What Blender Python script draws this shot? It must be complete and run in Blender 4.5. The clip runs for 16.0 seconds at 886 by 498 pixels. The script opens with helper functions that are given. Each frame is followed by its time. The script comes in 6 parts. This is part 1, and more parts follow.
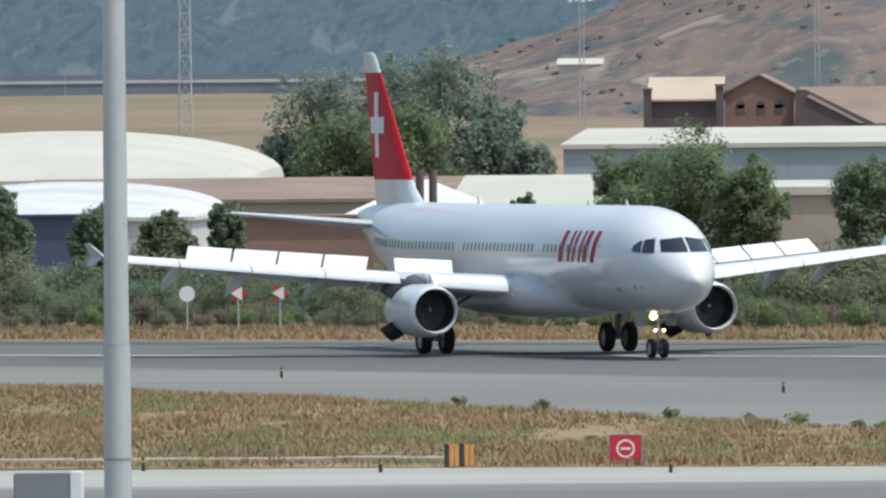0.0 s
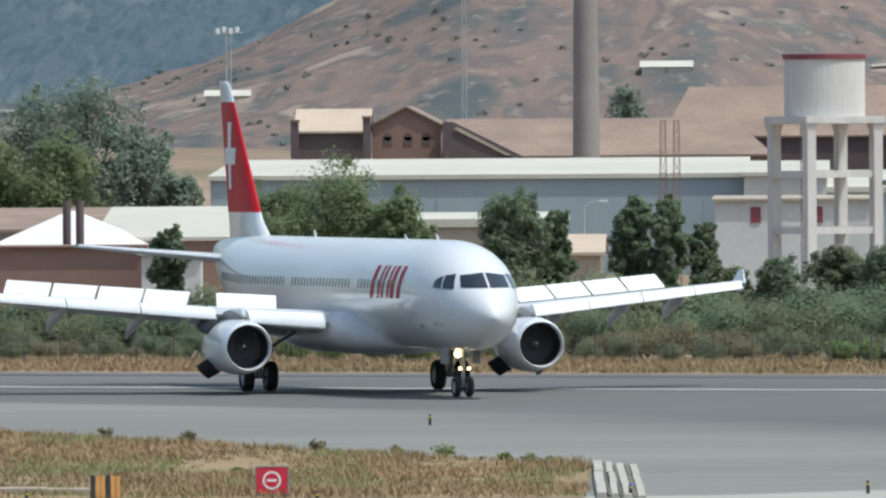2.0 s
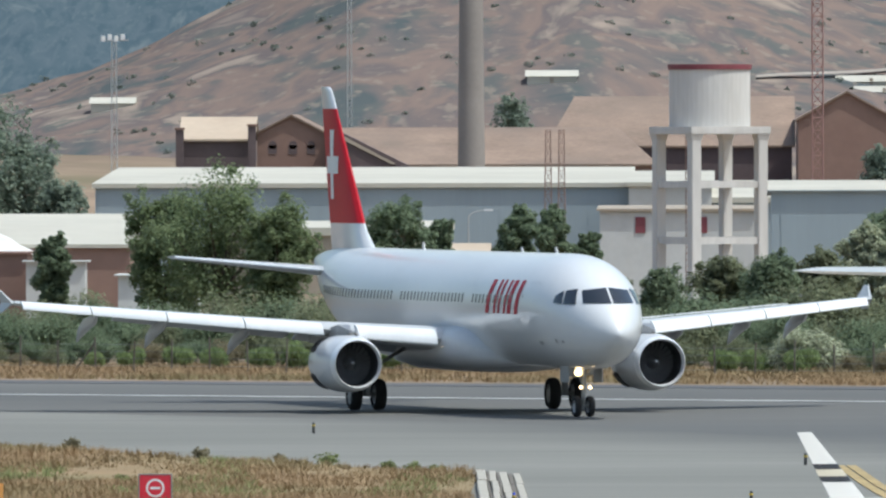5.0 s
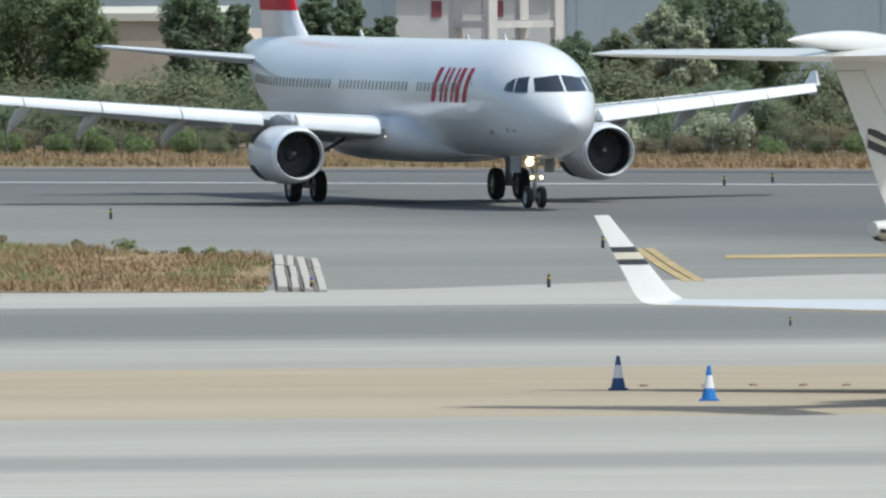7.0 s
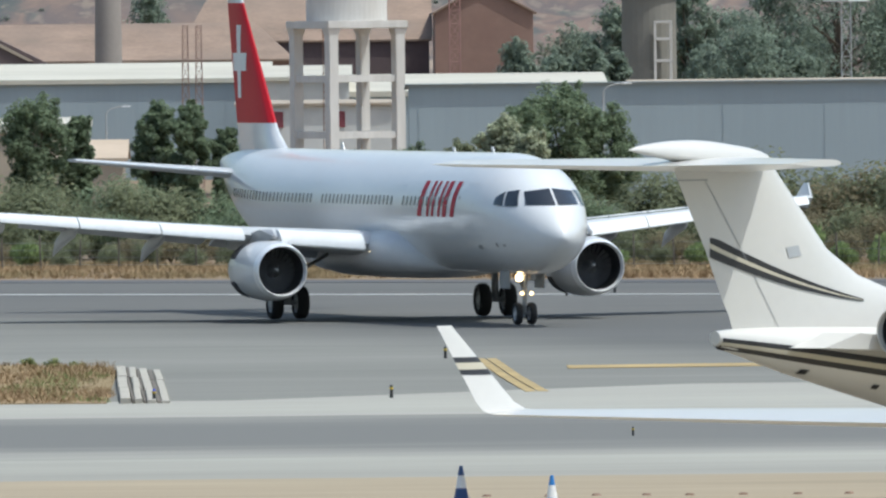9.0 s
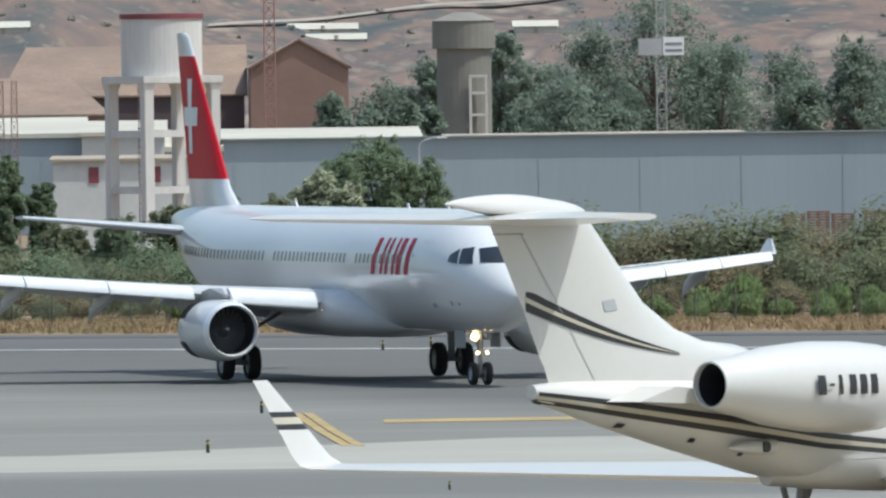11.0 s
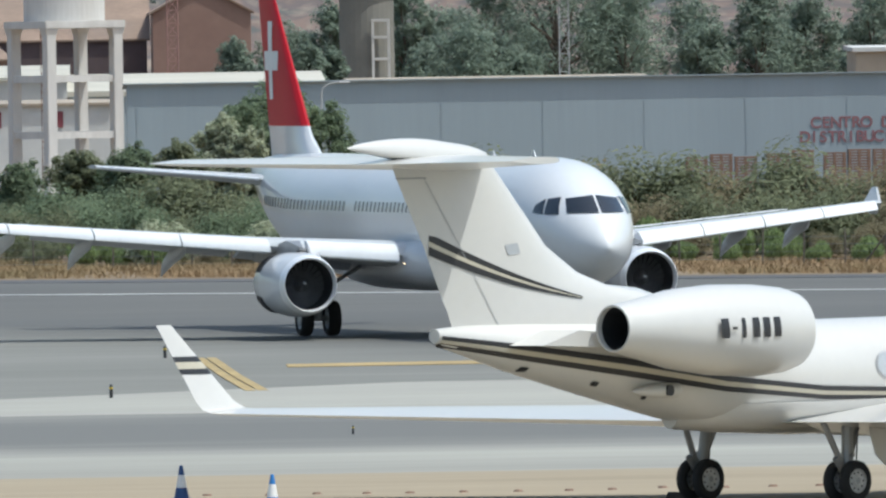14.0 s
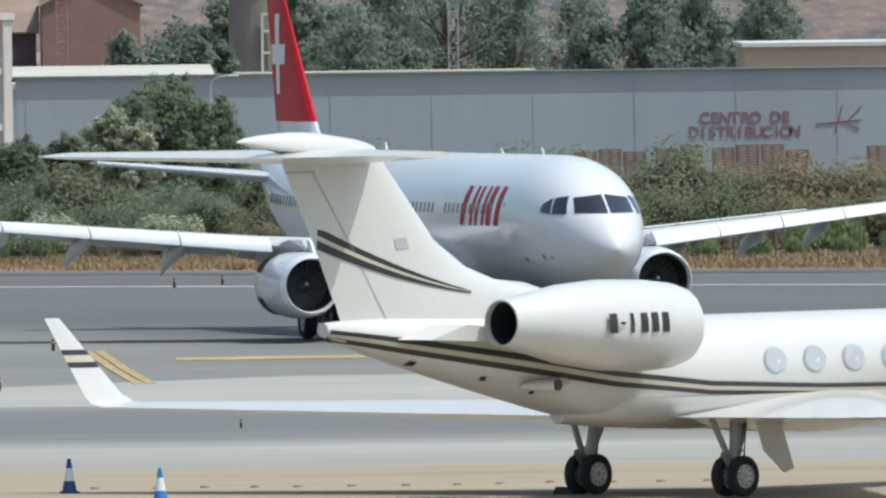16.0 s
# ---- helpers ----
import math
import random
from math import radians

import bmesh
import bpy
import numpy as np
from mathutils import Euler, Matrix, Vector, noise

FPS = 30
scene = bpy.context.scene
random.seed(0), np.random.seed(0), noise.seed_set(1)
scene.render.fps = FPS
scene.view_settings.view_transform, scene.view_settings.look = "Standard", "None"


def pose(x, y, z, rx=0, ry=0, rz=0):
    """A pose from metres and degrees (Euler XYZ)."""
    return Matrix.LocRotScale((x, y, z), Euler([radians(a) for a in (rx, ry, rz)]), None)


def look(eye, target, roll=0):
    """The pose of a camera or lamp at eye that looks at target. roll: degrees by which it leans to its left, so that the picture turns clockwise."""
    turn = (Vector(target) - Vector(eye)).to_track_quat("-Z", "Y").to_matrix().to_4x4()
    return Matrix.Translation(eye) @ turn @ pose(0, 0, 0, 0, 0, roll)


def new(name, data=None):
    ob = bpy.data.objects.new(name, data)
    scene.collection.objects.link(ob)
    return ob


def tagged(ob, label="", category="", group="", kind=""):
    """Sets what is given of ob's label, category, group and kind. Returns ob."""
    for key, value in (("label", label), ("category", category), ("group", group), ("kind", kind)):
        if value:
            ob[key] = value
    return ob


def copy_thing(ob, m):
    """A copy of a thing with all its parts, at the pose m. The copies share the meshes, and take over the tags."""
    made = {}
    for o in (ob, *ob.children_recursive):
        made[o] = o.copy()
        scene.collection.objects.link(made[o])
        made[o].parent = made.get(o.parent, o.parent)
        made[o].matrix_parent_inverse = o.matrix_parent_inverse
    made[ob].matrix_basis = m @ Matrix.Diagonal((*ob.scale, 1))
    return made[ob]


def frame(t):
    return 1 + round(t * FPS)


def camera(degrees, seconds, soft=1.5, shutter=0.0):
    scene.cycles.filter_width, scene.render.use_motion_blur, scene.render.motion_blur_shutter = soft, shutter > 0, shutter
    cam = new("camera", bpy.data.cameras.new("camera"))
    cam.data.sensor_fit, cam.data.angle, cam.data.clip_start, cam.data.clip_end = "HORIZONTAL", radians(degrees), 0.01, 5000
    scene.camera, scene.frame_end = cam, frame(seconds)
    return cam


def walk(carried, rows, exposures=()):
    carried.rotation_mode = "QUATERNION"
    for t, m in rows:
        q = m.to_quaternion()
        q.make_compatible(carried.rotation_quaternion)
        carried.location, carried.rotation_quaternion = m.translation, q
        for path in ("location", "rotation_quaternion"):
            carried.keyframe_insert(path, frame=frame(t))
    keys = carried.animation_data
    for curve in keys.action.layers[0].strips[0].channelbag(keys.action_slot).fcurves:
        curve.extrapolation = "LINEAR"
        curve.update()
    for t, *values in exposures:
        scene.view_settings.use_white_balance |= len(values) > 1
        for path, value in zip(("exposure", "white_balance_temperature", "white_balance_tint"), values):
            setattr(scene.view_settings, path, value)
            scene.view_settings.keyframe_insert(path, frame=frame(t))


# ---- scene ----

# ---- camera: a long lens on a terrace, panned and tilted by hand ----
EYE = (0.0, 0.0, 10.81)
cam = camera(3.0, 16.0, soft=2.4)
# seconds, pan to the right of +y, tilt, lean, in degrees
VIEW = [
    (0.0, -2.509, -0.569, -0.54), (0.5, -2.408, -0.501, -0.33), (1.0, -2.160, -0.474, -0.22), (1.5, -1.656, -0.456, -0.05),
    (2.0, -1.312, -0.471, -0.39), (2.5, -1.191, -0.506, -0.70), (3.0, -1.476, -0.495, -0.56), (3.5, -1.403, -0.408, -0.42),
    (3.7, -1.245, -0.399, -0.27), (5.8, -0.681, -0.464, -0.32), (6.0, -0.614, -0.485, -0.42), (6.2, -0.521, -0.630, -0.44), (6.5, -0.391, -0.907, -0.46),
    (7.0, -0.236, -1.176, -0.42), (7.5, -0.121, -0.938, -0.39), (8.0, -0.000, -0.885, -0.41), (8.5, 0.219, -0.831, -0.49),
    (8.7, 0.236, -0.825, -0.55), (10.8, 0.856, -0.598, -0.83), (11.0, 0.927, -0.629, -0.78), (11.5, 1.095, -0.624, -0.88),
    (12.0, 1.134, -0.617, -0.83), (12.3, 1.140, -0.768, -0.84), (12.5, 1.179, -0.787, -0.84), (13.0, 1.170, -0.829, -0.83), (13.5, 1.234, -0.826, -0.92),
    (14.0, 1.253, -0.823, -0.93), (14.5, 1.267, -0.822, -0.91), (15.0, 1.524, -0.825, -0.81), (15.5, 1.569, -0.811, -0.76),
    (16.0, 1.630, -0.848, -0.73),
]


def aim(pan, tilt, lean):
    a, b = radians(pan), radians(tilt)
    d = Vector((math.sin(a) * math.cos(b), math.cos(a) * math.cos(b), math.sin(b)))
    return look(EYE, Vector(EYE) + d * 100, lean)


walk(cam, [(t, aim(p, q, r)) for t, p, q, r in VIEW], [(0, 0.22, 6130, 4), (16, 0.22, 6130, 4)])

# ---- world and sun ----
SUN_AZ, SUN_EL = 115.0, 64.0
world = bpy.data.worlds.new("sky")
scene.world = world
world.use_nodes = True
wn = world.node_tree
sky = wn.nodes.new("ShaderNodeTexSky")
sky.sky_type, sky.sun_disc = "NISHITA", False
sky.sun_elevation, sky.sun_rotation = radians(SUN_EL), radians(SUN_AZ)
sky.air_density, sky.dust_density = 1.2, 3.0
wn.links.new(sky.outputs[0], wn.nodes["Background"].inputs[0])
wn.nodes["Background"].inputs[1].default_value = 0.138
sun = new("sun", bpy.data.lights.new("sun", "SUN"))
sun.data.energy, sun.data.angle, sun.data.color = 3.0, radians(0.53), (1.0, 0.965, 0.91)
a, b = radians(SUN_AZ), radians(SUN_EL)
sun.matrix_world = look((0, 0, 60), Vector((0, 0, 60)) - Vector((math.sin(a) * math.cos(b), math.cos(a) * math.cos(b), math.sin(b))))

# ---- materials ----
def mat(name, base, rough=0.6, metal=0.0, vary=0.12, scale=1.5, fine=14.0, bump=0.15, dirt=None, dirt_amount=0.3,
        stretch=(1, 1, 1), island=0.0, coat=0.0, spec=0.5, world_space=False, dist=0.02):
    """Principled surface: base colour broken up by a large and a fine noise, optional dirt colour in patches."""
    m = bpy.data.materials.new(name)
    m.use_nodes = True
    t, L = m.node_tree.nodes, m.node_tree.links
    p = t["Principled BSDF"]
    p.inputs["Roughness"].default_value, p.inputs["Metallic"].default_value = rough, metal
    p.inputs["Coat Weight"].default_value = coat
    p.inputs["Specular IOR Level"].default_value = spec
    co = t.new("ShaderNodeTexCoord")
    mp = t.new("ShaderNodeMapping")
    mp.inputs["Scale"].default_value = stretch
    if world_space:
        g = t.new("ShaderNodeNewGeometry")
        L.new(g.outputs["Position"], mp.inputs[0])
    else:
        L.new(co.outputs["Object"], mp.inputs[0])
    n1, n2 = t.new("ShaderNodeTexNoise"), t.new("ShaderNodeTexNoise")
    n1.inputs["Scale"].default_value, n1.inputs["Detail"].default_value = scale, 6
    n2.inputs["Scale"].default_value, n2.inputs["Detail"].default_value = fine, 3
    for n in (n1, n2):
        L.new(mp.outputs[0], n.inputs["Vector"])
    add = t.new("ShaderNodeMath")
    add.operation = "MULTIPLY_ADD"
    L.new(n2.outputs[0], add.inputs[0])
    add.inputs[1].default_value = 0.5
    L.new(n1.outputs[0], add.inputs[2])
    ramp = t.new("ShaderNodeMapRange")
    ramp.inputs[1].default_value, ramp.inputs[2].default_value = 0.45, 1.05
    ramp.inputs[3].default_value, ramp.inputs[4].default_value = 1 - vary, 1 + vary
    L.new(add.outputs[0], ramp.inputs[0])
    value = ramp.outputs[0]
    if island:
        g2 = t.new("ShaderNodeNewGeometry")
        mr = t.new("ShaderNodeMapRange")
        mr.inputs[3].default_value, mr.inputs[4].default_value = 1 - island, 1 + island
        L.new(g2.outputs["Random Per Island"], mr.inputs[0])
        mu = t.new("ShaderNodeMath")
        mu.operation = "MULTIPLY"
        L.new(value, mu.inputs[0]), L.new(mr.outputs[0], mu.inputs[1])
        value = mu.outputs[0]
    mix = t.new("ShaderNodeMix")
    mix.data_type, mix.blend_type = "RGBA", "MULTIPLY"
    mix.inputs[0].default_value = 1.0
    mix.inputs[6].default_value = (*base, 1)
    L.new(value, mix.inputs[7])
    col = mix.outputs[2]
    if dirt:
        n3 = t.new("ShaderNodeTexNoise")
        n3.inputs["Scale"].default_value, n3.inputs["Detail"].default_value = scale * 0.45, 5
        L.new(mp.outputs[0], n3.inputs["Vector"])
        r3 = t.new("ShaderNodeMapRange")
        r3.inputs[1].default_value, r3.inputs[2].default_value = 0.45, 0.68
        r3.inputs[4].default_value = dirt_amount
        L.new(n3.outputs[0], r3.inputs[0])
        m2 = t.new("ShaderNodeMix")
        m2.data_type = "RGBA"
        L.new(r3.outputs[0], m2.inputs[0]), L.new(col, m2.inputs[6])
        m2.inputs[7].default_value = (*dirt, 1)
        col = m2.outputs[2]
    L.new(col, p.inputs["Base Color"])
    if bump:
        bp = t.new("ShaderNodeBump")
        bp.inputs["Strength"].default_value, bp.inputs["Distance"].default_value = bump, dist
        L.new(n2.outputs[0], bp.inputs["Height"]), L.new(bp.outputs[0], p.inputs["Normal"])
    return m


def glow(name, colour, strength):
    m = bpy.data.materials.new(name)
    m.use_nodes = True
    p = m.node_tree.nodes["Principled BSDF"]
    p.inputs["Base Color"].default_value = (*colour, 1)
    p.inputs["Emission Color"].default_value = (*colour, 1)
    p.inputs["Emission Strength"].default_value = strength
    return m


WHITE = mat("white_aircraft_paint", (0.66, 0.67, 0.68), 0.30, vary=0.04, scale=0.5, fine=5, bump=0.01, dirt=(0.50, 0.50, 0.49), dirt_amount=0.3, stretch=(0.35, 1, 1), coat=0.55)
JET_WHITE = mat("cream_white_jet_paint", (0.59, 0.578, 0.548), 0.3, vary=0.03, scale=0.6, fine=5, bump=0.01, dirt=(0.57, 0.55, 0.50), dirt_amount=0.2, coat=0.4)
BELLY = mat("light_grey_belly_paint", (0.54, 0.55, 0.56), 0.32, vary=0.08, scale=0.8, fine=6, bump=0.03, dirt=(0.3, 0.3, 0.29), dirt_amount=0.35, stretch=(0.4, 1, 1))
WING = mat("wing_grey_paint", (0.50, 0.52, 0.53), 0.42, vary=0.08, scale=0.7, fine=7, bump=0.03, dirt=(0.32, 0.32, 0.31), dirt_amount=0.3)
SLAT = mat("slat_white_paint", (0.74, 0.75, 0.75), 0.35, vary=0.07, scale=0.9, fine=6, bump=0.02, dirt=(0.5, 0.5, 0.48), dirt_amount=0.3)
RED = mat("red_tail_paint", (0.46, 0.008, 0.016), 0.5, vary=0.06, scale=0.6, fine=5, bump=0.01, spec=0.25)
BARE = mat("polished_inlet_lip", (0.82, 0.83, 0.84), 0.35, 0.35, vary=0.06, bump=0.02)
METAL = mat("grey_gear_metal", (0.32, 0.33, 0.34), 0.45, 0.5, vary=0.15, bump=0.05)
DARKM = mat("dark_engine_core", (0.035, 0.036, 0.04), 0.5, 0.3, vary=0.2)
FANM = mat("fan_blade_titanium", (0.26, 0.265, 0.275), 0.4, 0.6, vary=0.2)
TYRE = mat("tyre_rubber", (0.022, 0.022, 0.023), 0.85, vary=0.2, fine=20)
RIM = mat("wheel_rim_grey", (0.5, 0.5, 0.5), 0.4, 0.4, vary=0.1)
GLASS = mat("dark_cockpit_glass", (0.018, 0.022, 0.028), 0.08, vary=0.1, bump=0.0, coat=0.6)
CABWIN = mat("cabin_window_glass", (0.13, 0.14, 0.16), 0.15, vary=0.2, bump=0.0)
BLACK = mat("black_paint", (0.025, 0.025, 0.027), 0.4, vary=0.1, bump=0.02)
GOLD = mat("beige_cheatline_paint", (0.5, 0.46, 0.36), 0.35, vary=0.05, bump=0.01)
REDMARK = mat("red_marking", (0.42, 0.012, 0.035), 0.55, vary=0.08, bump=0.01, spec=0.25)
LAMPLIT = glow("landing_lamp_glow", (1.0, 0.70, 0.36), 5.0)
ASPHALT = mat("runway_asphalt", (0.122, 0.120, 0.112), 0.85, vary=0.16, scale=0.03, fine=0.25, bump=0.0, dirt=(0.095, 0.097, 0.095), dirt_amount=0.7, stretch=(0.6, 1.2, 1), world_space=True, spec=0.25)
RUBBER = mat("rubber_stained_asphalt", (0.09, 0.092, 0.096), 0.85, vary=0.18, scale=0.05, fine=0.5, bump=0.0, dirt=(0.13, 0.13, 0.13), dirt_amount=0.6, stretch=(0.25, 1.2, 1), world_space=True, spec=0.25)
CONCRETE = mat("apron_concrete", (0.335, 0.325, 0.285), 0.85, vary=0.16, scale=0.06, fine=0.6, bump=0.0, dirt=(0.27, 0.262, 0.232), dirt_amount=0.5, stretch=(0.3, 1.2, 1), world_space=True, spec=0.3)
TAN = mat("sandy_apron_strip", (0.315, 0.262, 0.185), 0.9, vary=0.2, scale=0.08, fine=0.7, bump=0.0, dirt=(0.35, 0.30, 0.225), dirt_amount=0.6, stretch=(0.2, 1.2, 1), world_space=True, spec=0.2)
LINE = mat("white_line_paint", (0.42, 0.42, 0.40), 0.7, vary=0.2, scale=0.3, fine=1.5, bump=0.0, world_space=True)
YELLOW_LINE = mat("yellow_line_paint", (0.36, 0.265, 0.115), 0.75, vary=0.25, scale=0.3, fine=2, bump=0.0, world_space=True)
SOIL = mat("dry_field_soil", (0.245, 0.183, 0.13), 0.95, vary=0.35, scale=0.02, fine=0.25, bump=0.0, dirt=(0.16, 0.14, 0.085), dirt_amount=0.8, stretch=(1, 0.5, 1), world_space=True, spec=0.1)
HAY = mat("dry_grass", (0.275, 0.195, 0.115), 0.9, vary=0.2, scale=0.12, fine=1.2, bump=0.0, dirt=(0.205, 0.185, 0.10), dirt_amount=0.85, island=0.16, world_space=True, spec=0.1)


def leaf(name, c, island=0.28):
    m = mat(name, [v * 1.5 for v in c], 0.75, vary=0.25, scale=0.35, fine=2.5, bump=0.0, island=island, spec=0.15)
    t, L = m.node_tree.nodes, m.node_tree.links
    p, out = t["Principled BSDF"], t["Material Output"]
    through_leaf, mixed = t.new("ShaderNodeBsdfTranslucent"), t.new("ShaderNodeMixShader")
    mixed.inputs[0].default_value = 0.5
    L.new(p.inputs["Base Color"].links[0].from_socket, through_leaf.inputs[0])
    L.new(p.outputs[0], mixed.inputs[1]), L.new(through_leaf.outputs[0], mixed.inputs[2])
    L.new(mixed.outputs[0], out.inputs[0])
    return m


WEED = leaf("green_weeds", (0.15, 0.17, 0.075))
LEAF_A = leaf("eucalyptus_leaves", (0.135, 0.168, 0.088))
LEAF_B = leaf("dark_tree_leaves", (0.132, 0.168, 0.105))
LEAF_C = leaf("olive_grey_shrub_leaves", (0.145, 0.160, 0.098))
LEAF_D = leaf("reed_green_leaves", (0.17, 0.215, 0.095))
LEAF_E = leaf("dry_brown_shrub_leaves", (0.17, 0.15, 0.095))
LEAF_F = leaf("pale_blossom_shrub_leaves", (0.29, 0.31, 0.22), 0.5)
BARK = mat("tree_bark", (0.11, 0.085, 0.065), 0.9, vary=0.25, scale=3, fine=20)


def slope_cover(name, tones, size, stretch, patch, fleck):
    """Rough ground cover of a far slope: tones blended by a broad noise, broken by patches of scrub and by fine flecks."""
    m = bpy.data.materials.new(name)
    m.use_nodes = True
    t, L = m.node_tree.nodes, m.node_tree.links
    p = t["Principled BSDF"]
    p.inputs["Roughness"].default_value, p.inputs["Specular IOR Level"].default_value = 0.95, 0.0
    g, mp = t.new("ShaderNodeNewGeometry"), t.new("ShaderNodeMapping")
    mp.inputs["Scale"].default_value = stretch
    L.new(g.outputs["Position"], mp.inputs[0])

    def cloud(scale, detail, warp=0.0):
        n = t.new("ShaderNodeTexNoise")
        n.inputs["Scale"].default_value, n.inputs["Detail"].default_value, n.inputs["Distortion"].default_value = scale, detail, warp
        L.new(mp.outputs[0], n.inputs["Vector"])
        return n.outputs[0]

    ramp = t.new("ShaderNodeValToRGB")
    while len(ramp.color_ramp.elements) < len(tones):
        ramp.color_ramp.elements.new(0.5)
    for k, c in enumerate(tones):
        ramp.color_ramp.elements[k].position = 0.32 + 0.36 * k / (len(tones) - 1)
        ramp.color_ramp.elements[k].color = (*c, 1)
    L.new(cloud(size, 6, 0.8), ramp.inputs[0])
    col = ramp.outputs[0]
    for scale, lo, hi, c, amount in ((size * 2.3, 0.54, 0.64, patch, 0.75), (size * 6, 0.57, 0.66, fleck, 0.6)):
        r, mx = t.new("ShaderNodeMapRange"), t.new("ShaderNodeMix")
        r.inputs[1].default_value, r.inputs[2].default_value, r.inputs[4].default_value = lo, hi, amount
        L.new(cloud(scale, 4), r.inputs[0])
        mx.data_type = "RGBA"
        L.new(r.outputs[0], mx.inputs[0]), L.new(col, mx.inputs[6])
        mx.inputs[7].default_value = (*c, 1)
        col = mx.outputs[2]
    L.new(col, p.inputs["Base Color"])
    return m


# Woods whose tones carry the blue of distance haze in the colour.
HILL_FAR = slope_cover("haze_tinted_mountain", [(0.055, 0.083, 0.102), (0.085, 0.112, 0.13), (0.068, 0.097, 0.115), (0.115, 0.14, 0.152)], 0.13, (1, .12, 0), (0.055, 0.085, 0.103), (0.10, 0.126, 0.14))
HILL_MID = slope_cover("bare_hillside", [(0.085, 0.098, 0.10), (0.142, 0.122, 0.115), (0.195, 0.147, 0.126), (0.132, 0.113, 0.11), (0.275, 0.225, 0.185)], 0.11, (.55, .17, 0), (0.095, 0.108, 0.104), (0.24, 0.20, 0.165))


def stained(name, base, dark, y0, slope, half, amount=1.0, soft=0.75):
    """Paving with a soft tyre-worn lane along the line y = y0 + slope * x."""
    m = mat(name, base, 0.85, vary=0.20, scale=0.06, fine=0.55, bump=0.0, dirt=[v * 0.78 for v in base], dirt_amount=0.75, stretch=(0.22, 1.0, 1), world_space=True, spec=0.25)
    t, L = m.node_tree.nodes, m.node_tree.links
    p = t["Principled BSDF"]
    g, sep = t.new("ShaderNodeNewGeometry"), t.new("ShaderNodeSeparateXYZ")
    L.new(g.outputs["Position"], sep.inputs[0])
    a1, a2, a3 = t.new("ShaderNodeMath"), t.new("ShaderNodeMath"), t.new("ShaderNodeMath")
    a1.operation, a2.operation, a3.operation = "MULTIPLY_ADD", "ADD", "ABSOLUTE"
    L.new(sep.outputs[0], a1.inputs[0])
    a1.inputs[1].default_value, a1.inputs[2].default_value = -slope, -y0
    L.new(a1.outputs[0], a2.inputs[0]), L.new(sep.outputs[1], a2.inputs[1])
    L.new(a2.outputs[0], a3.inputs[0])
    nz, mp = t.new("ShaderNodeTexNoise"), t.new("ShaderNodeMapping")
    mp.inputs["Scale"].default_value = (0.05, 0.3, 1)
    L.new(g.outputs["Position"], mp.inputs[0]), L.new(mp.outputs[0], nz.inputs["Vector"])
    nz.inputs["Scale"].default_value, nz.inputs["Detail"].default_value = 1.0, 5
    a4 = t.new("ShaderNodeMath")
    a4.operation = "MULTIPLY_ADD"
    L.new(nz.outputs[0], a4.inputs[0])
    a4.inputs[1].default_value = half * 0.7
    L.new(a3.outputs[0], a4.inputs[2])
    r = t.new("ShaderNodeMapRange")
    r.interpolation_type = "SMOOTHSTEP"
    r.inputs[1].default_value, r.inputs[2].default_value = half * (1.35 - soft), half * 1.35
    r.inputs[3].default_value, r.inputs[4].default_value = amount, 0.0
    L.new(a4.outputs[0], r.inputs[0])
    mx = t.new("ShaderNodeMix")
    mx.data_type = "RGBA"
    L.new(r.outputs[0], mx.inputs[0])
    L.new(p.inputs["Base Color"].links[0].from_socket, mx.inputs[6])
    mx.inputs[7].default_value = (*dark, 1)
    L.new(mx.outputs[2], p.inputs["Base Color"])
    return m


LANE = stained("tyre_worn_taxiway", (0.315, 0.306, 0.268), (0.148, 0.147, 0.138), 433, -0.02, 30)
EXIT = stained("exit_taxiway_asphalt", (0.195, 0.192, 0.172), (0.098, 0.098, 0.093), 588, -3.0, 50, 0.95, 1.1)
APRON = stained("stained_apron_concrete", (0.325, 0.315, 0.275), (0.225, 0.22, 0.198), 325, -0.02, 6, 0.9)
HILL_LEAF = leaf("hill_scrub_leaves", (0.115, 0.13, 0.108))
# Far leaves paled and greyed: distance haze painted into their colour.
LEAF_H = leaf("hazed_grey_green_leaves", (0.155, 0.19, 0.15), 0.25)

# ---- mesh helpers ----
def part(name, bm, material, parent=None, label="", smooth=False):
    """Links a bmesh as one mesh object, under a thing or a part where one is given."""
    me = bpy.data.meshes.new(name)
    bm.to_mesh(me)
    bm.free()
    for m in material if isinstance(material, (list, tuple)) else (material,):
        me.materials.append(m)
    if smooth:
        for f in me.polygons:
            f.use_smooth = True
        me.set_sharp_from_angle(angle=radians(38))
    ob = new(name, me)
    ob.parent = parent
    return tagged(ob, label)


def thing(name, label, category, m=None, group="", kind=""):
    """An Empty at the base of a thing, which parents its parts."""
    ob = tagged(new(name), label, category, group, kind)
    ob.empty_display_size = 0.3
    if m is not None:
        ob.matrix_basis = m
    return ob


def box(bm, x0, x1, y0, y1, z0, z1, bevel=0.0):
    r = bmesh.ops.create_cube(bm, size=1.0)
    for v in r["verts"]:
        v.co = Vector(((x0 + x1) / 2 + v.co.x * (x1 - x0), (y0 + y1) / 2 + v.co.y * (y1 - y0), (z0 + z1) / 2 + v.co.z * (z1 - z0)))
    if bevel:
        es = list({e for v in r["verts"] for e in v.link_edges})
        bmesh.ops.bevel(bm, geom=es, offset=bevel, segments=2, affect="EDGES")
    return bm


def boxed(*a, bevel=0.0):
    return box(bmesh.new(), *a, bevel=bevel)


def poly(bm, pts):
    return bm.faces.new([bm.verts.new(p) for p in pts])


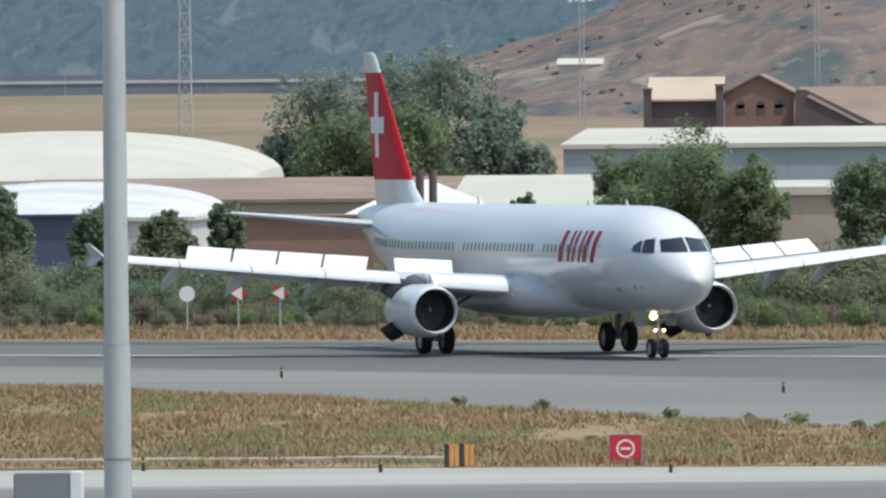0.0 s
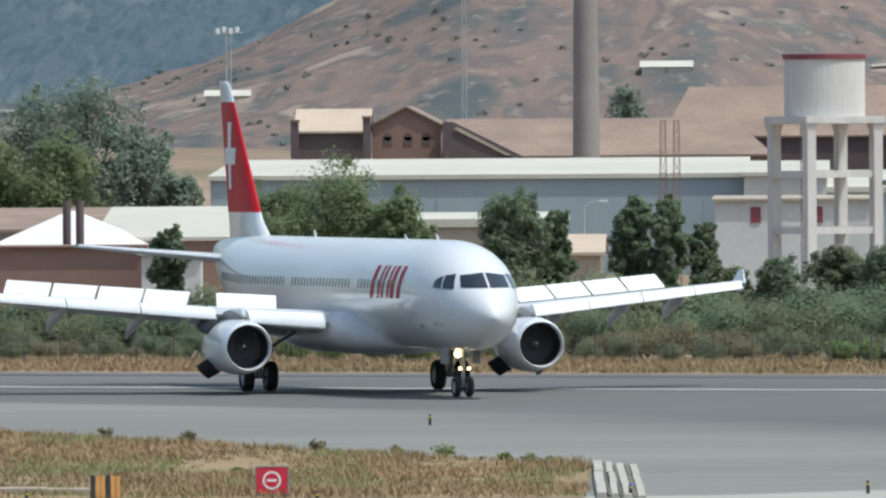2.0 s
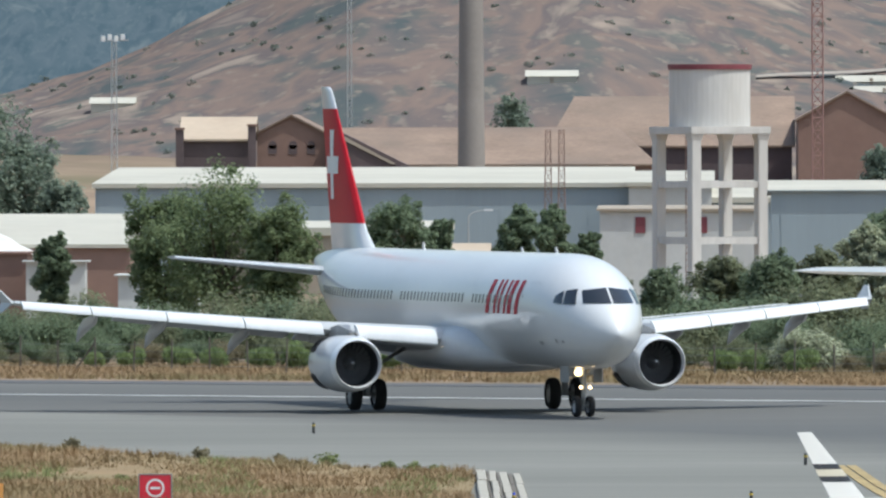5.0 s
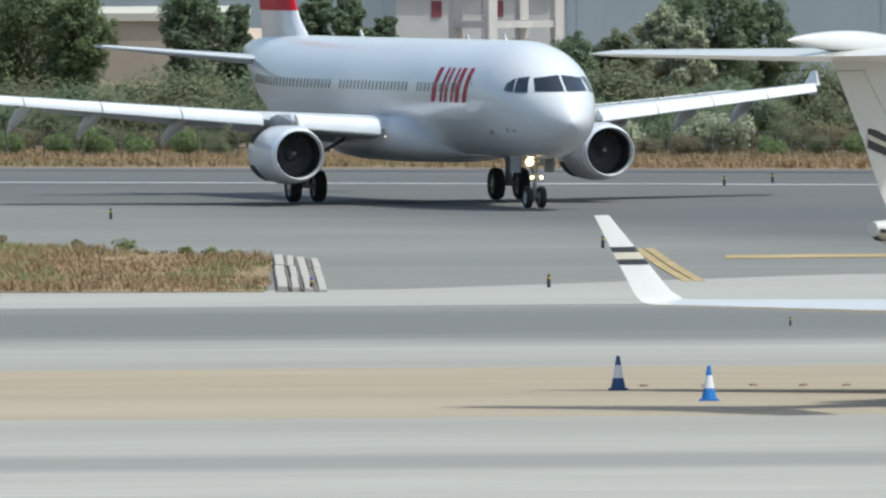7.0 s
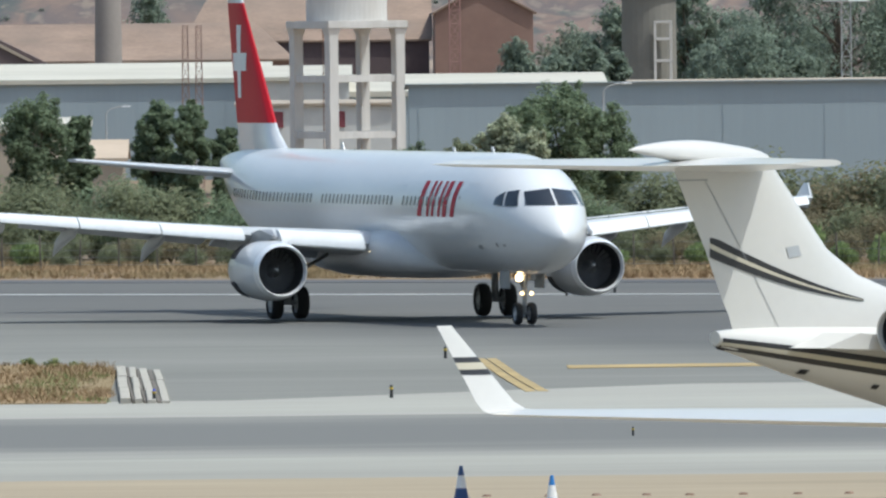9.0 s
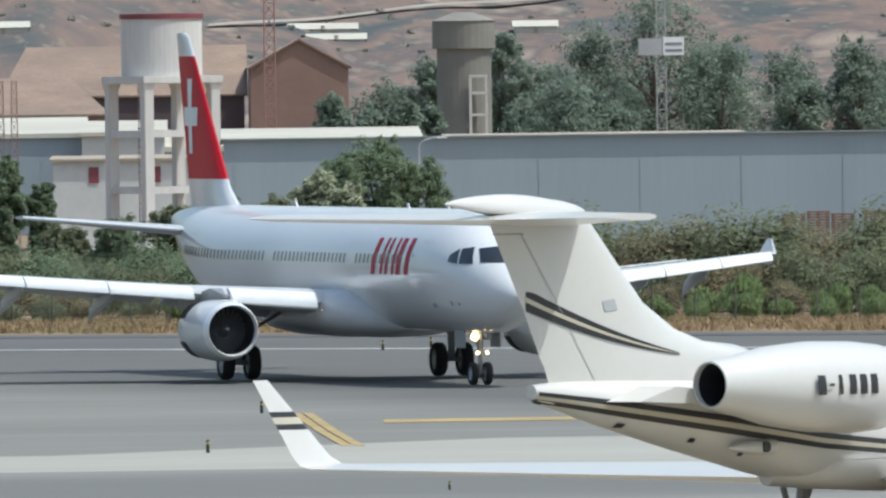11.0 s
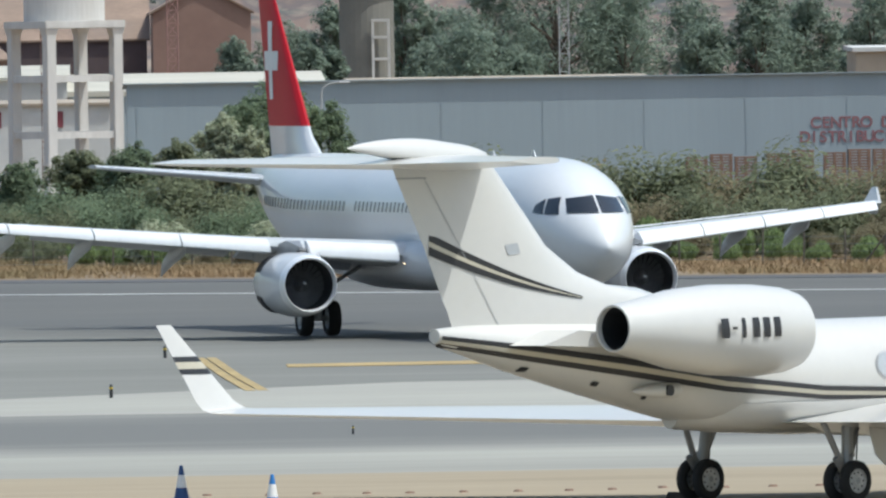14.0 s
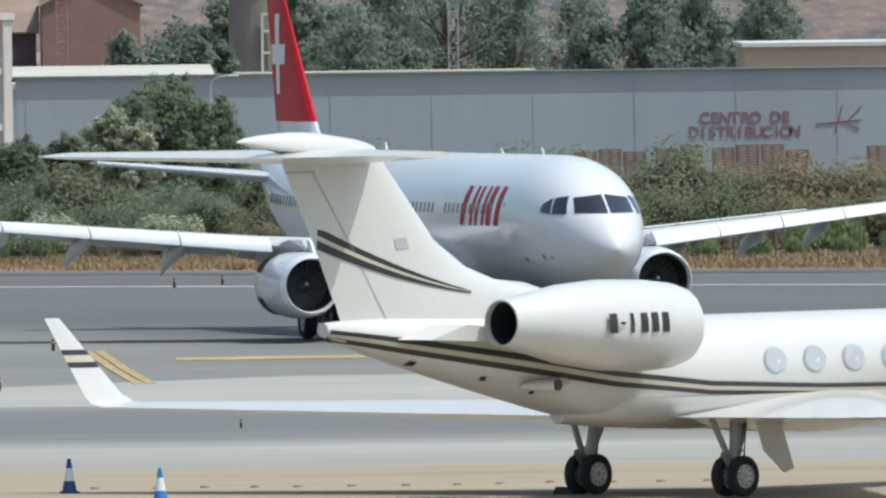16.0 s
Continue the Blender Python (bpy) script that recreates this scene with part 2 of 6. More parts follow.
def loft(bm, rings, cap=True, closed=True):
    """Skins rings of points, all of one length."""
    vs = [[bm.verts.new(p) for p in r] for r in rings]
    n = len(vs[0])
    for a, b in zip(vs, vs[1:]):
        for i in range(n if closed else n - 1):
            j = (i + 1) % n
            bm.faces.new((a[i], a[j], b[j], b[i]))
    if cap:
        bm.faces.new(vs[0][::-1])
        bm.faces.new(vs[-1])
    bmesh.ops.recalc_face_normals(bm, faces=bm.faces)
    return bm


def tube(bm, a, b, r0, r1=None, n=10):
    """A round bar from a to b."""
    a, b = Vector(a), Vector(b)
    q = (b - a).to_track_quat("Z", "Y")
    r1 = r0 if r1 is None else r1
    ring = lambda c, r: [c + q @ Vector((r * math.cos(6.28318 * i / n), r * math.sin(6.28318 * i / n), 0)) for i in range(n)]
    vs = [[bm.verts.new(p) for p in ring(a, r0)], [bm.verts.new(p) for p in ring(b, r1)]]
    for i in range(n):
        j = (i + 1) % n
        bm.faces.new((vs[0][i], vs[0][j], vs[1][j], vs[1][i]))
    bm.faces.new(vs[0][::-1]), bm.faces.new(vs[1])
    return bm


def spin_x(bm, profile, n=40, cap=False):
    """A body of revolution about the x axis from (x, radius) pairs."""
    rings = [[(x, r * math.cos(6.28318 * i / n), r * math.sin(6.28318 * i / n)) for i in range(n)] for x, r in profile]
    return loft(bm, rings, cap)


def slab(pts, z, thick=0.3):
    """A flat sheet with thickness, its top at z, from corners in plan."""
    bm = bmesh.new()
    loft(bm, [[(x, y, z - thick) for x, y in pts], [(x, y, z) for x, y in pts]])
    return bm


# ---- ground ----
def setting(name, bm, material, label, category="ground"):
    ob = part(name, bm, material)
    return tagged(ob, label, category, kind="structure")


bm = bmesh.new()
poly(bm, [(-3000, -400, -0.02), (3000, -400, -0.02), (3000, 4800, -0.02), (-3000, 4800, -0.02)])
setting("ground", bm, SOIL, "dry tan earth and stubble fields")
FAR_L, FAR_R = (-400.0, 922.0), (400.0, 442.0)          # far edge of the runway, in plan
setting("runway", slab([(-400, 300), (400, 300), FAR_R, FAR_L], 0.0), ASPHALT, "dark worn asphalt runway", "runway")


def strip(name, pts, z, material, label, category="pavement"):
    return setting(name, slab(pts, z, 0.012), material, label, category)


def line_y(x, y0, slope):
    return y0 + slope * x


# white edge line, parallel with the far edge
strip("runway_edge_line", [(-300, line_y(-300, 645.6, -0.6)), (300, line_y(300, 645.6, -0.6)), (300, line_y(300, 647.4, -0.6)), (-300, line_y(-300, 647.4, -0.6))], 0.02, LINE, "long white painted runway edge line", "line")
strip("runway_far_margin", [(-300, line_y(-300, 675, -0.6)), (300, line_y(300, 675, -0.6)), (300, line_y(300, 681.8, -0.6)), (-300, line_y(-300, 681.8, -0.6))], 0.018, RUBBER, "dark bitumen margin along the runway")
# paler exit taxiway that swings off towards the apron
strip("exit_taxiway", [(-90, 692), (-42, 644), (-8, 600), (14, 540), (120, 520), (120, 440), (-90, 440)], 0.015, EXIT, "pale grey worn taxiway asphalt")
strip("concrete_band", [(-90, 452), (90, 452), (90, 490), (9.6, 486), (-3.3, 471), (-90, 474)], 0.03, CONCRETE, "pale concrete taxiway shoulder")
strip("taxiway", [(-140, 391), (140, 391), (140, 452), (-140, 452)], 0.03, LANE, "pale taxiway with a dark tyre-worn lane", "taxiway")
strip("sand_band", [(-140, 353), (140, 353), (140, 391), (-140, 391)], 0.04, TAN, "sandy beige strip between two taxiways")
strip("apron", [(-140, 40), (140, 40), (140, 353), (-140, 353)], 0.045, APRON, "pale concrete apron with faint stains")
strip("yellow_lead_line", [(6.4, 508.6), (40, 511), (40, 516.5), (6.4, 512.8)], 0.035, YELLOW_LINE, "worn yellow taxi line", "line")
for off in (0.0, 0.36):
    strip("yellow_turn_line", [(3.7 + off, 524), (4.0 + off, 524), (4.55 + off, 498), (5.1 + off, 478), (4.8 + off, 478), (4.25 + off, 498)], 0.04, YELLOW_LINE, "worn yellow turning line", "line")

# ---- the airliner: nose gear at its origin, x ahead, y to its left ----
NG = 5.07
SECTIONS = [(0.0, 0.03, 0.03, 3.02), (0.12, 0.30, 0.30, 3.03), (0.4, 0.58, 0.58, 3.07), (0.9, 0.92, 0.95, 3.16), (1.5, 1.20, 1.26, 3.27), (2.2, 1.44, 1.56, 3.42),
            (3.0, 1.65, 1.80, 3.56), (4.0, 1.83, 1.97, 3.70), (5.2, 1.94, 2.05, 3.79), (6.5, 1.975, 2.07, 3.82), (31.0, 1.975, 2.07, 3.82), (33.2, 1.92, 2.00, 3.90),
            (35.5, 1.76, 1.82, 4.08), (38.0, 1.44, 1.52, 4.38), (40.5, 1.02, 1.12, 4.74), (42.5, 0.62, 0.72, 5.04), (44.0, 0.29, 0.36, 5.25), (44.5, 0.17, 0.22, 5.30)]
SEC = np.array(SECTIONS)


def fus(s):
    return tuple(float(np.interp(s, SEC[:, 0], SEC[:, k])) for k in (1, 2, 3))


def loc(s, v, z):
    """From metres aft of the nose and metres to the right, to the airliner's own space."""
    return Vector((NG - s, -v, z))


def side_v(s, z, out=0.012):
    w, h, c = fus(s)
    q = max(0.0, 1 - ((z - c) / h) ** 2)
    return w * math.sqrt(q) + out


def front_s(v, z):
    lo, hi = 0.0, 6.0
    for _ in range(40):
        m = (lo + hi) / 2
        w, h, c = fus(m)
        if (v / w) ** 2 + ((z - c) / h) ** 2 < 1:
            hi = m
        else:
            lo = m
    return hi


def smooth_sections():
    """Sections resampled with a gentle curve through the listed ones."""
    ss = list(np.concatenate([np.linspace(0, 1, 14) ** 2 * 6.5, np.linspace(8, 31, 12), np.linspace(31.8, 44.5, 22)]))
    out = []
    for s in ss:
        w, h, c = fus(s)
        if 0.3 < s < 44:
            d = 0.25 if s < 7 else 0.7
            a, b = fus(max(0, s - d)), fus(min(44.5, s + d))
            w, h, c = [0.5 * m + 0.25 * (p + q) for m, p, q in zip((w, h, c), a, b)]
        out.append((s, w, h, c))
    return out


def skin_patch(bm, corners, side, by="sz", n=6, out=0.015):
    """A patch on the fuselage, bilinear between four corners given as (s, z) or, on the nose, (v, z)."""
    g = []
    for i in range(n + 1):
        row = []
        for j in range(n + 1):
            a, b = i / n, j / n
            p = [(1 - a) * (1 - b) * corners[0][k] + a * (1 - b) * corners[1][k] + a * b * corners[2][k] + (1 - a) * b * corners[3][k] for k in (0, 1)]
            if by == "sz":
                row.append(bm.verts.new(loc(p[0], side * side_v(p[0], p[1], out), p[1])))
            else:
                row.append(bm.verts.new(loc(front_s(p[0], p[1]) - out * 1.5, side * (p[0] + out * 0.3), p[1] + out * 0.6)))
        g.append(row)
    for i in range(n):
        for j in range(n):
            bm.faces.new((g[i][j], g[i + 1][j], g[i + 1][j + 1], g[i][j + 1]))
    bmesh.ops.recalc_face_normals(bm, faces=bm.faces)


def foil(s0, s1, v, z, thick, n=9, camber=0.0, twist=0.0):
    """A wing section from leading edge s0 to trailing edge s1 at span v and height z."""
    c = s1 - s0
    up, lo = [], []
    for i in range(n + 1):
        x = (i / n) ** 1.6
        y = 5 * thick * (0.2969 * math.sqrt(x) - 0.126 * x - 0.3516 * x * x + 0.2843 * x ** 3 - 0.1015 * x ** 4) * c
        m = camber * c * 4 * x * (1 - x) - twist * c * x
        up.append((s0 + x * c, z + m + y))
        lo.append((s0 + x * c, z + m - y))
    return [(s, v, zz) for s, zz in up + lo[-2:0:-1]]


WROWS = [(0.8, 15.6, 23.4, 2.62, 0.13), (1.97, 16.2, 23.3, 2.66, 0.13), (6.4, 18.85, 23.25, 3.06, 0.12), (11.5, 22.0, 25.1, 3.52, 0.11), (16.4, 25.05, 26.75, 3.98, 0.10)]


def wing_at(v):
    W_ = np.array(WROWS)
    return [float(np.interp(v, W_[:, 0], W_[:, k])) for k in (1, 2, 3, 4)]


def airliner():
    a = thing("airliner", "white twin-engine airliner with a red tail and plain white cross, taxiing", "aircraft")
    bm = bmesh.new()
    rings = []
    for s, w, h, c in smooth_sections():
        rings.append([loc(s, w * math.sin(2 * math.pi * i / 48), c + h * math.cos(2 * math.pi * i / 48)) for i in range(48)])
    loft(bm, rings)
    body = part("fuselage", bm, WHITE, a, "white painted fuselage", smooth=True)
    # belly fairing
    bm = bmesh.new()
    rings = []
    for s, w, lo, hi in ((12.3, .5, 1.74, 2.2), (12.8, 1.25, 1.68, 2.62), (13.5, 1.92, 1.60, 3.02), (14.4, 2.25, 1.52, 3.30), (15.6, 2.38, 1.47, 3.40), (19, 2.42, 1.45, 3.3), (23, 2.36, 1.47, 3.1), (25.5, 2.0, 1.58, 2.8), (27.4, 1.2, 1.72, 2.4), (28.4, .4, 1.78, 2.1)):
        ring = []
        for t in np.linspace(0, 2 * math.pi, 41)[:-1]:
            cs, sn = math.cos(t), math.sin(t)
            ring.append(loc(s, w * math.copysign(abs(cs) ** .7, cs), (lo + hi) / 2 + (hi - lo) / 2 * math.copysign(abs(sn) ** .75, sn)))
        rings.append(ring)
    loft(bm, rings)
    part("belly_fairing", bm, BELLY, a, "light grey wing fairing", smooth=True)
    # flight deck glazing
    for side in (1, -1):
        for q in (((0.04, 4.14), (0.94, 4.14), (0.84, 4.60), (0.04, 4.70)),):
            bm = bmesh.new()
            skin_patch(bm, q, side, "vz")
            part("windshield_pane", bm, GLASS, body, "dark windshield glass")
        for q in (((1.85, 4.10), (2.52, 4.10), (2.72, 4.60), (2.25, 4.66)), ((2.60, 4.10), (3.22, 4.16), (3.2, 4.40), (2.80, 4.60))):
            bm = bmesh.new()
            skin_patch(bm, q, side)
            part("cockpit_side_window", bm, GLASS, body, "dark cockpit side window")
    # cabin windows
    for side in (1, -1):
        for k in range(62):
            s = 7.9 + 0.503 * k
            if 13.6 < s < 14.6 or 24.4 < s < 25.5 or s > 37.6:
                continue
            bm = bmesh.new()
            z0 = 4.22 if s < 32 else 4.22 + (s - 32) * 0.02
            skin_patch(bm, ((s - 0.11, z0 - 0.16), (s + 0.11, z0 - 0.16), (s + 0.11, z0 + 0.16), (s - 0.11, z0 + 0.16)), side, n=2, out=0.012)
            part("cabin_window", bm, CABWIN, body)
        for s, z0, z1, w in ((5.3, 2.9, 4.85, 0.45), (13.9, 3.1, 4.75, 0.4), (25.0, 3.1, 4.75, 0.4), (36.6, 3.4, 4.95, 0.4)):
            bm = bmesh.new()
            for p in (((s - w, z0), (s + w, z0), (s + w, z0 + 0.025), (s - w, z0 + 0.025)), ((s - w, z1), (s + w, z1), (s + w, z1 + 0.025), (s - w, z1 + 0.025)),
                      ((s - w, z0), (s - w + 0.025, z0), (s - w + 0.025, z1), (s - w, z1)), ((s + w, z0), (s + w + 0.025, z0), (s + w + 0.025, z1), (s + w, z1))):
                skin_patch(bm, p, side, n=3, out=0.008)
            part("door_outline", bm, BELLY, body)
        # operator's marking as plain slanted bars
        for off, wd in ((0.0, .50), (1.02, .30), (1.62, .30), (2.42, .28), (3.1, .50), (4.1, .50)):
            bm = bmesh.new()
            s = (11.25 - off) if side > 0 else (7.15 + off)
            skin_patch(bm, ((s - wd / 2, 3.70), (s + wd / 2, 3.70), (s + wd / 2 - .3, 4.92), (s - wd / 2 - .3, 4.92)), side, n=5, out=0.014)
            part("marking_bar", bm, REDMARK, body, "plain red slanted marking bar")
        for q in (((4.55, 2.62), (4.95, 2.62), (4.95, 2.76), (4.55, 2.76)), ((3.05, 2.7), (3.2, 2.7), (3.2, 2.85), (3.05, 2.85)), ((2.5, 2.72), (2.68, 2.72), (2.68, 2.80), (2.5, 2.80)),
                  ((6.3, 4.3), (6.42, 4.3), (6.42, 4.42), (6.3, 4.42))):
            bm = bmesh.new()
            skin_patch(bm, q, side, n=2)
            part("sensor_plate", bm, METAL, body, "small dark sensor plate")
    for s, hgt in ((8.6, 0.24), (13.5, 0.2), (28.0, 0.3)):
        bm = bmesh.new()
        loft(bm, [[loc(s - 0.05, -0.02, 5.86), loc(s + 0.35, -0.02, 5.86), loc(s + 0.35, 0.02, 5.86), loc(s - 0.05, 0.02, 5.86)],
                  [loc(s + 0.2, -0.01, 5.86 + hgt), loc(s + 0.4, -0.01, 5.86 + hgt), loc(s + 0.4, 0.01, 5.86 + hgt), loc(s + 0.2, 0.01, 5.86 + hgt)]])
        part("blade_antenna", bm, WHITE, body)
    # fin: white foot, red middle with a plain cross, white cap

    def fin_le(z):
        return 36.0 + (z - 5.35) * 0.97 + (0.9 * (6.5 - z) * -1.0 if z < 6.5 else 0)

    def fin_te(z):
        return 42.2 + (z - 5.35) * 0.27

    fin = part("fin", loft(bmesh.new(), [[loc(s, v * 1.0, z) for s, v, _ in [(p[0], p[2], 0) for p in foil(fin_le(z), fin_te(z), 0, 0, 0.10)]] for z in (5.0, 5.35, 5.8, 6.2, 6.5, 6.8)]), WHITE, a, "white foot of the tail fin", smooth=True)
    part("fin_red_panel", loft(bmesh.new(), [[loc(p[0], p[2], z) for p in foil(fin_le(z), fin_te(z), 0, 0, 0.10)] for z in (6.8, 9, 11.15)]), RED, fin, "bright red fin panel", smooth=True)
    part("fin_cap", loft(bmesh.new(), [[loc(p[0], p[2], z) for p in foil(fin_le(z) + e, fin_te(z), 0, 0, 0.10)] for z, e in ((11.15, 0), (11.8, 0), (11.93, 0.15), (11.98, 0.4))]), WHITE, fin, "white fin cap", smooth=True)

    def fin_half(s, z):
        l, t = fin_le(z), fin_te(z)
        x = (s - l) / (t - l)
        return 5 * 0.10 * (0.2969 * math.sqrt(max(x, 0)) - 0.126 * x - 0.3516 * x * x + 0.2843 * x ** 3 - 0.1015 * x ** 4) * (t - l)

    for side in (1, -1):
        bm = bmesh.new()
        for s0, s1, z0, z1 in ((41.4, 42.05, 7.7, 10.35), (40.55, 41.398, 8.68, 9.34), (42.052, 42.85, 8.68, 9.34)):
            g = [[bm.verts.new(loc(s0 + (s1 - s0) * i / 6, side * (fin_half(s0 + (s1 - s0) * i / 6, z0 + (z1 - z0) * j / 6) + 0.02), z0 + (z1 - z0) * j / 6)) for j in range(7)] for i in range(7)]
            for i in range(6):
                for j in range(6):
                    bm.faces.new((g[i][j], g[i + 1][j], g[i + 1][j + 1], g[i][j + 1]))
        part("white_cross", bm, SLAT, fin, "plain white cross")
    # tailplane
    for side in (1, -1):
        rows = [(0.5, 38.6, 42.6, 4.95), (1.3, 39.1, 42.75, 5.02), (6.2, 42.2, 43.5, 5.5)]
        bm = loft(bmesh.new(), [[loc(p[0], side * v, p[2]) for p in foil(l, t, v, z, 0.10)] for v, l, t, z in rows])
        tp = part("tailplane", bm, WING, a, "grey tailplane", smooth=True)
        bm = loft(bmesh.new(), [[loc(p[0], side * v, p[2]) for p in foil(l - 0.03, l + 0.3, v, z, 0.35)] for v, l, t, z in rows[1:]])
        part("leading_edge", bm, BARE, tp, "bright metal leading edge", smooth=True)
    # wings
    for side in (1, -1):
        bm = loft(bmesh.new(), [[loc(p[0], side * v, p[2]) for p in foil(l, t, v, z, th, camber=0.01, twist=0.02)] for v, l, t, z, th in WROWS])
        wing = part("wing", bm, WING, a, "grey swept wing", smooth=True)
        # drooped slats ahead of the leading edge
        for v0, v1 in ((2.55, 5.15), (6.3, 8.85), (8.9, 11.4), (11.45, 13.9), (13.95, 16.2)):
            rr = []
            for v in (v0, (v0 + v1) / 2, v1):
                l, t, z, th = wing_at(v)
                c = t - l
                sec = foil(l - 0.42, l + 0.10 * c + 0.05, v, z - 0.20, 0.34 * (1 - 0.02 * v), n=7, camber=0.09, twist=-0.42)
                rr.append([loc(p[0], side * v, p[2]) for p in sec])
            part("slat", loft(bmesh.new(), rr), SLAT, wing, "white drooped leading-edge slat", smooth=True)
        # flaps, lowered
        for v0, v1 in ((2.2, 6.2), (6.5, 12.6)):
            rr = []
            for v in (v0, v1):
                l, t, z, th = wing_at(v)
                c = t - l
                rr.append([loc(p[0], side * v, p[2]) for p in foil(t - 0.10 * c, t + 0.12 * c, v, z - 0.14, 0.13, n=6, twist=0.30)])
            part("flap", loft(bmesh.new(), rr), WING, wing, smooth=True)
        # flap track fairings
        for v in (4.2, 8.3, 11.2, 13.6):
            l, t, z, th = wing_at(v)
            rr = [[loc(s, side * v + r * math.sin(q), z - d + 1.25 * r * math.cos(q)) for q in np.linspace(0, 5.5, 8)] for s, r, d in ((t - 2.1, 0.03, 0.22), (t - 1.5, 0.16, 0.38), (t - 0.5, 0.20, 0.52), (t + 0.5, 0.15, 0.82), (t + 1.2, 0.02, 1.2))]
            part("flap_track_fairing", loft(bmesh.new(), rr), BELLY, wing, smooth=True)
        # wing tip fence
        bm = bmesh.new()
        l, t, z = 25.0, 26.8, 3.98
        loft(bm, [[loc(l + 1.35, side * (16.72 + e), z + 0.52) for e in (-0.02, 0.02)] + [loc(t + 0.15, side * (16.75 + e), z + 0.52) for e in (0.02, -0.02)],
                  [loc(l + 0.1, side * (16.45 + e), z) for e in (-0.05, 0.05)] + [loc(t + 0.1, side * (16.45 + e), z) for e in (0.05, -0.05)],
                  [loc(l + 1.2, side * (16.65 + e), z - 0.38) for e in (-0.02, 0.02)] + [loc(t + 0.2, side * (16.65 + e), z - 0.38) for e in (0.02, -0.02)]])
        part("wing_tip_fence", bm, WING, wing)
        engine(a, side)
        part("wing_root_lamp", tube(bmesh.new(), loc(16.25, side * 2.35, 2.42), loc(16.15, side * 2.35, 2.42), .04, n=10), LAMPLIT, wing, "small lit wing root lamp")
    # main gear
    for side in (1, -1):
        g = part("main_gear", tube(tube(tube(bmesh.new(), loc(21.98, side * 3.795, 0.55), loc(21.9, side * 3.75, 2.75), 0.13), loc(21.98, side * 3.3, 0.585), loc(21.98, side * 4.3, 0.585), 0.09), loc(21.9, side * 3.7, 1.5), loc(21.7, side * 2.2, 2.4), 0.07), METAL, a, "grey main landing gear leg")
        part("gear_door", boxed(NG - 22.5, NG - 21.4, -side * 4.12 - 0.02, -side * 4.12 + 0.02, 1.2, 2.6), BELLY, g)
    gear = bmesh.new()
    tube(gear, loc(5.07, 0, 0.42), loc(4.9, 0, 2.1), 0.085)
    tube(gear, loc(5.07, -0.34, 0.385), loc(5.07, 0.34, 0.385), 0.06)
    tube(gear, loc(5.0, 0, 1.1), loc(6.3, 0, 1.95), 0.05)
    tube(gear, loc(4.95, -0.32, 1.55), loc(4.95, 0.32, 1.55), 0.045)
    g = part("nose_gear", gear, METAL, a, "grey nose landing gear leg")
    for v, z, r, m in ((0.24, 1.62, 0.14, LAMPLIT), (-0.24, 1.62, 0.11, METAL), (0.15, 1.08, 0.06, LAMPLIT), (-0.19, 1.08, 0.06, LAMPLIT)):
        bm = bmesh.new()
        tube(bm, loc(4.86, v, z), loc(4.78, v, z), r, r * 0.8, 14)
        part("gear_lamp", bm, m, g, "lit round landing lamp" if m is LAMPLIT else "unlit lamp")
    for side in (1, -1):
        bm = boxed(NG - 5.9, NG - 4.7, -side * 0.62 - 0.02, -side * 0.62 + 0.02, 1.25, 1.85)
        part("nose_gear_door", bm, METAL, a)
    return a


EF = 0.63


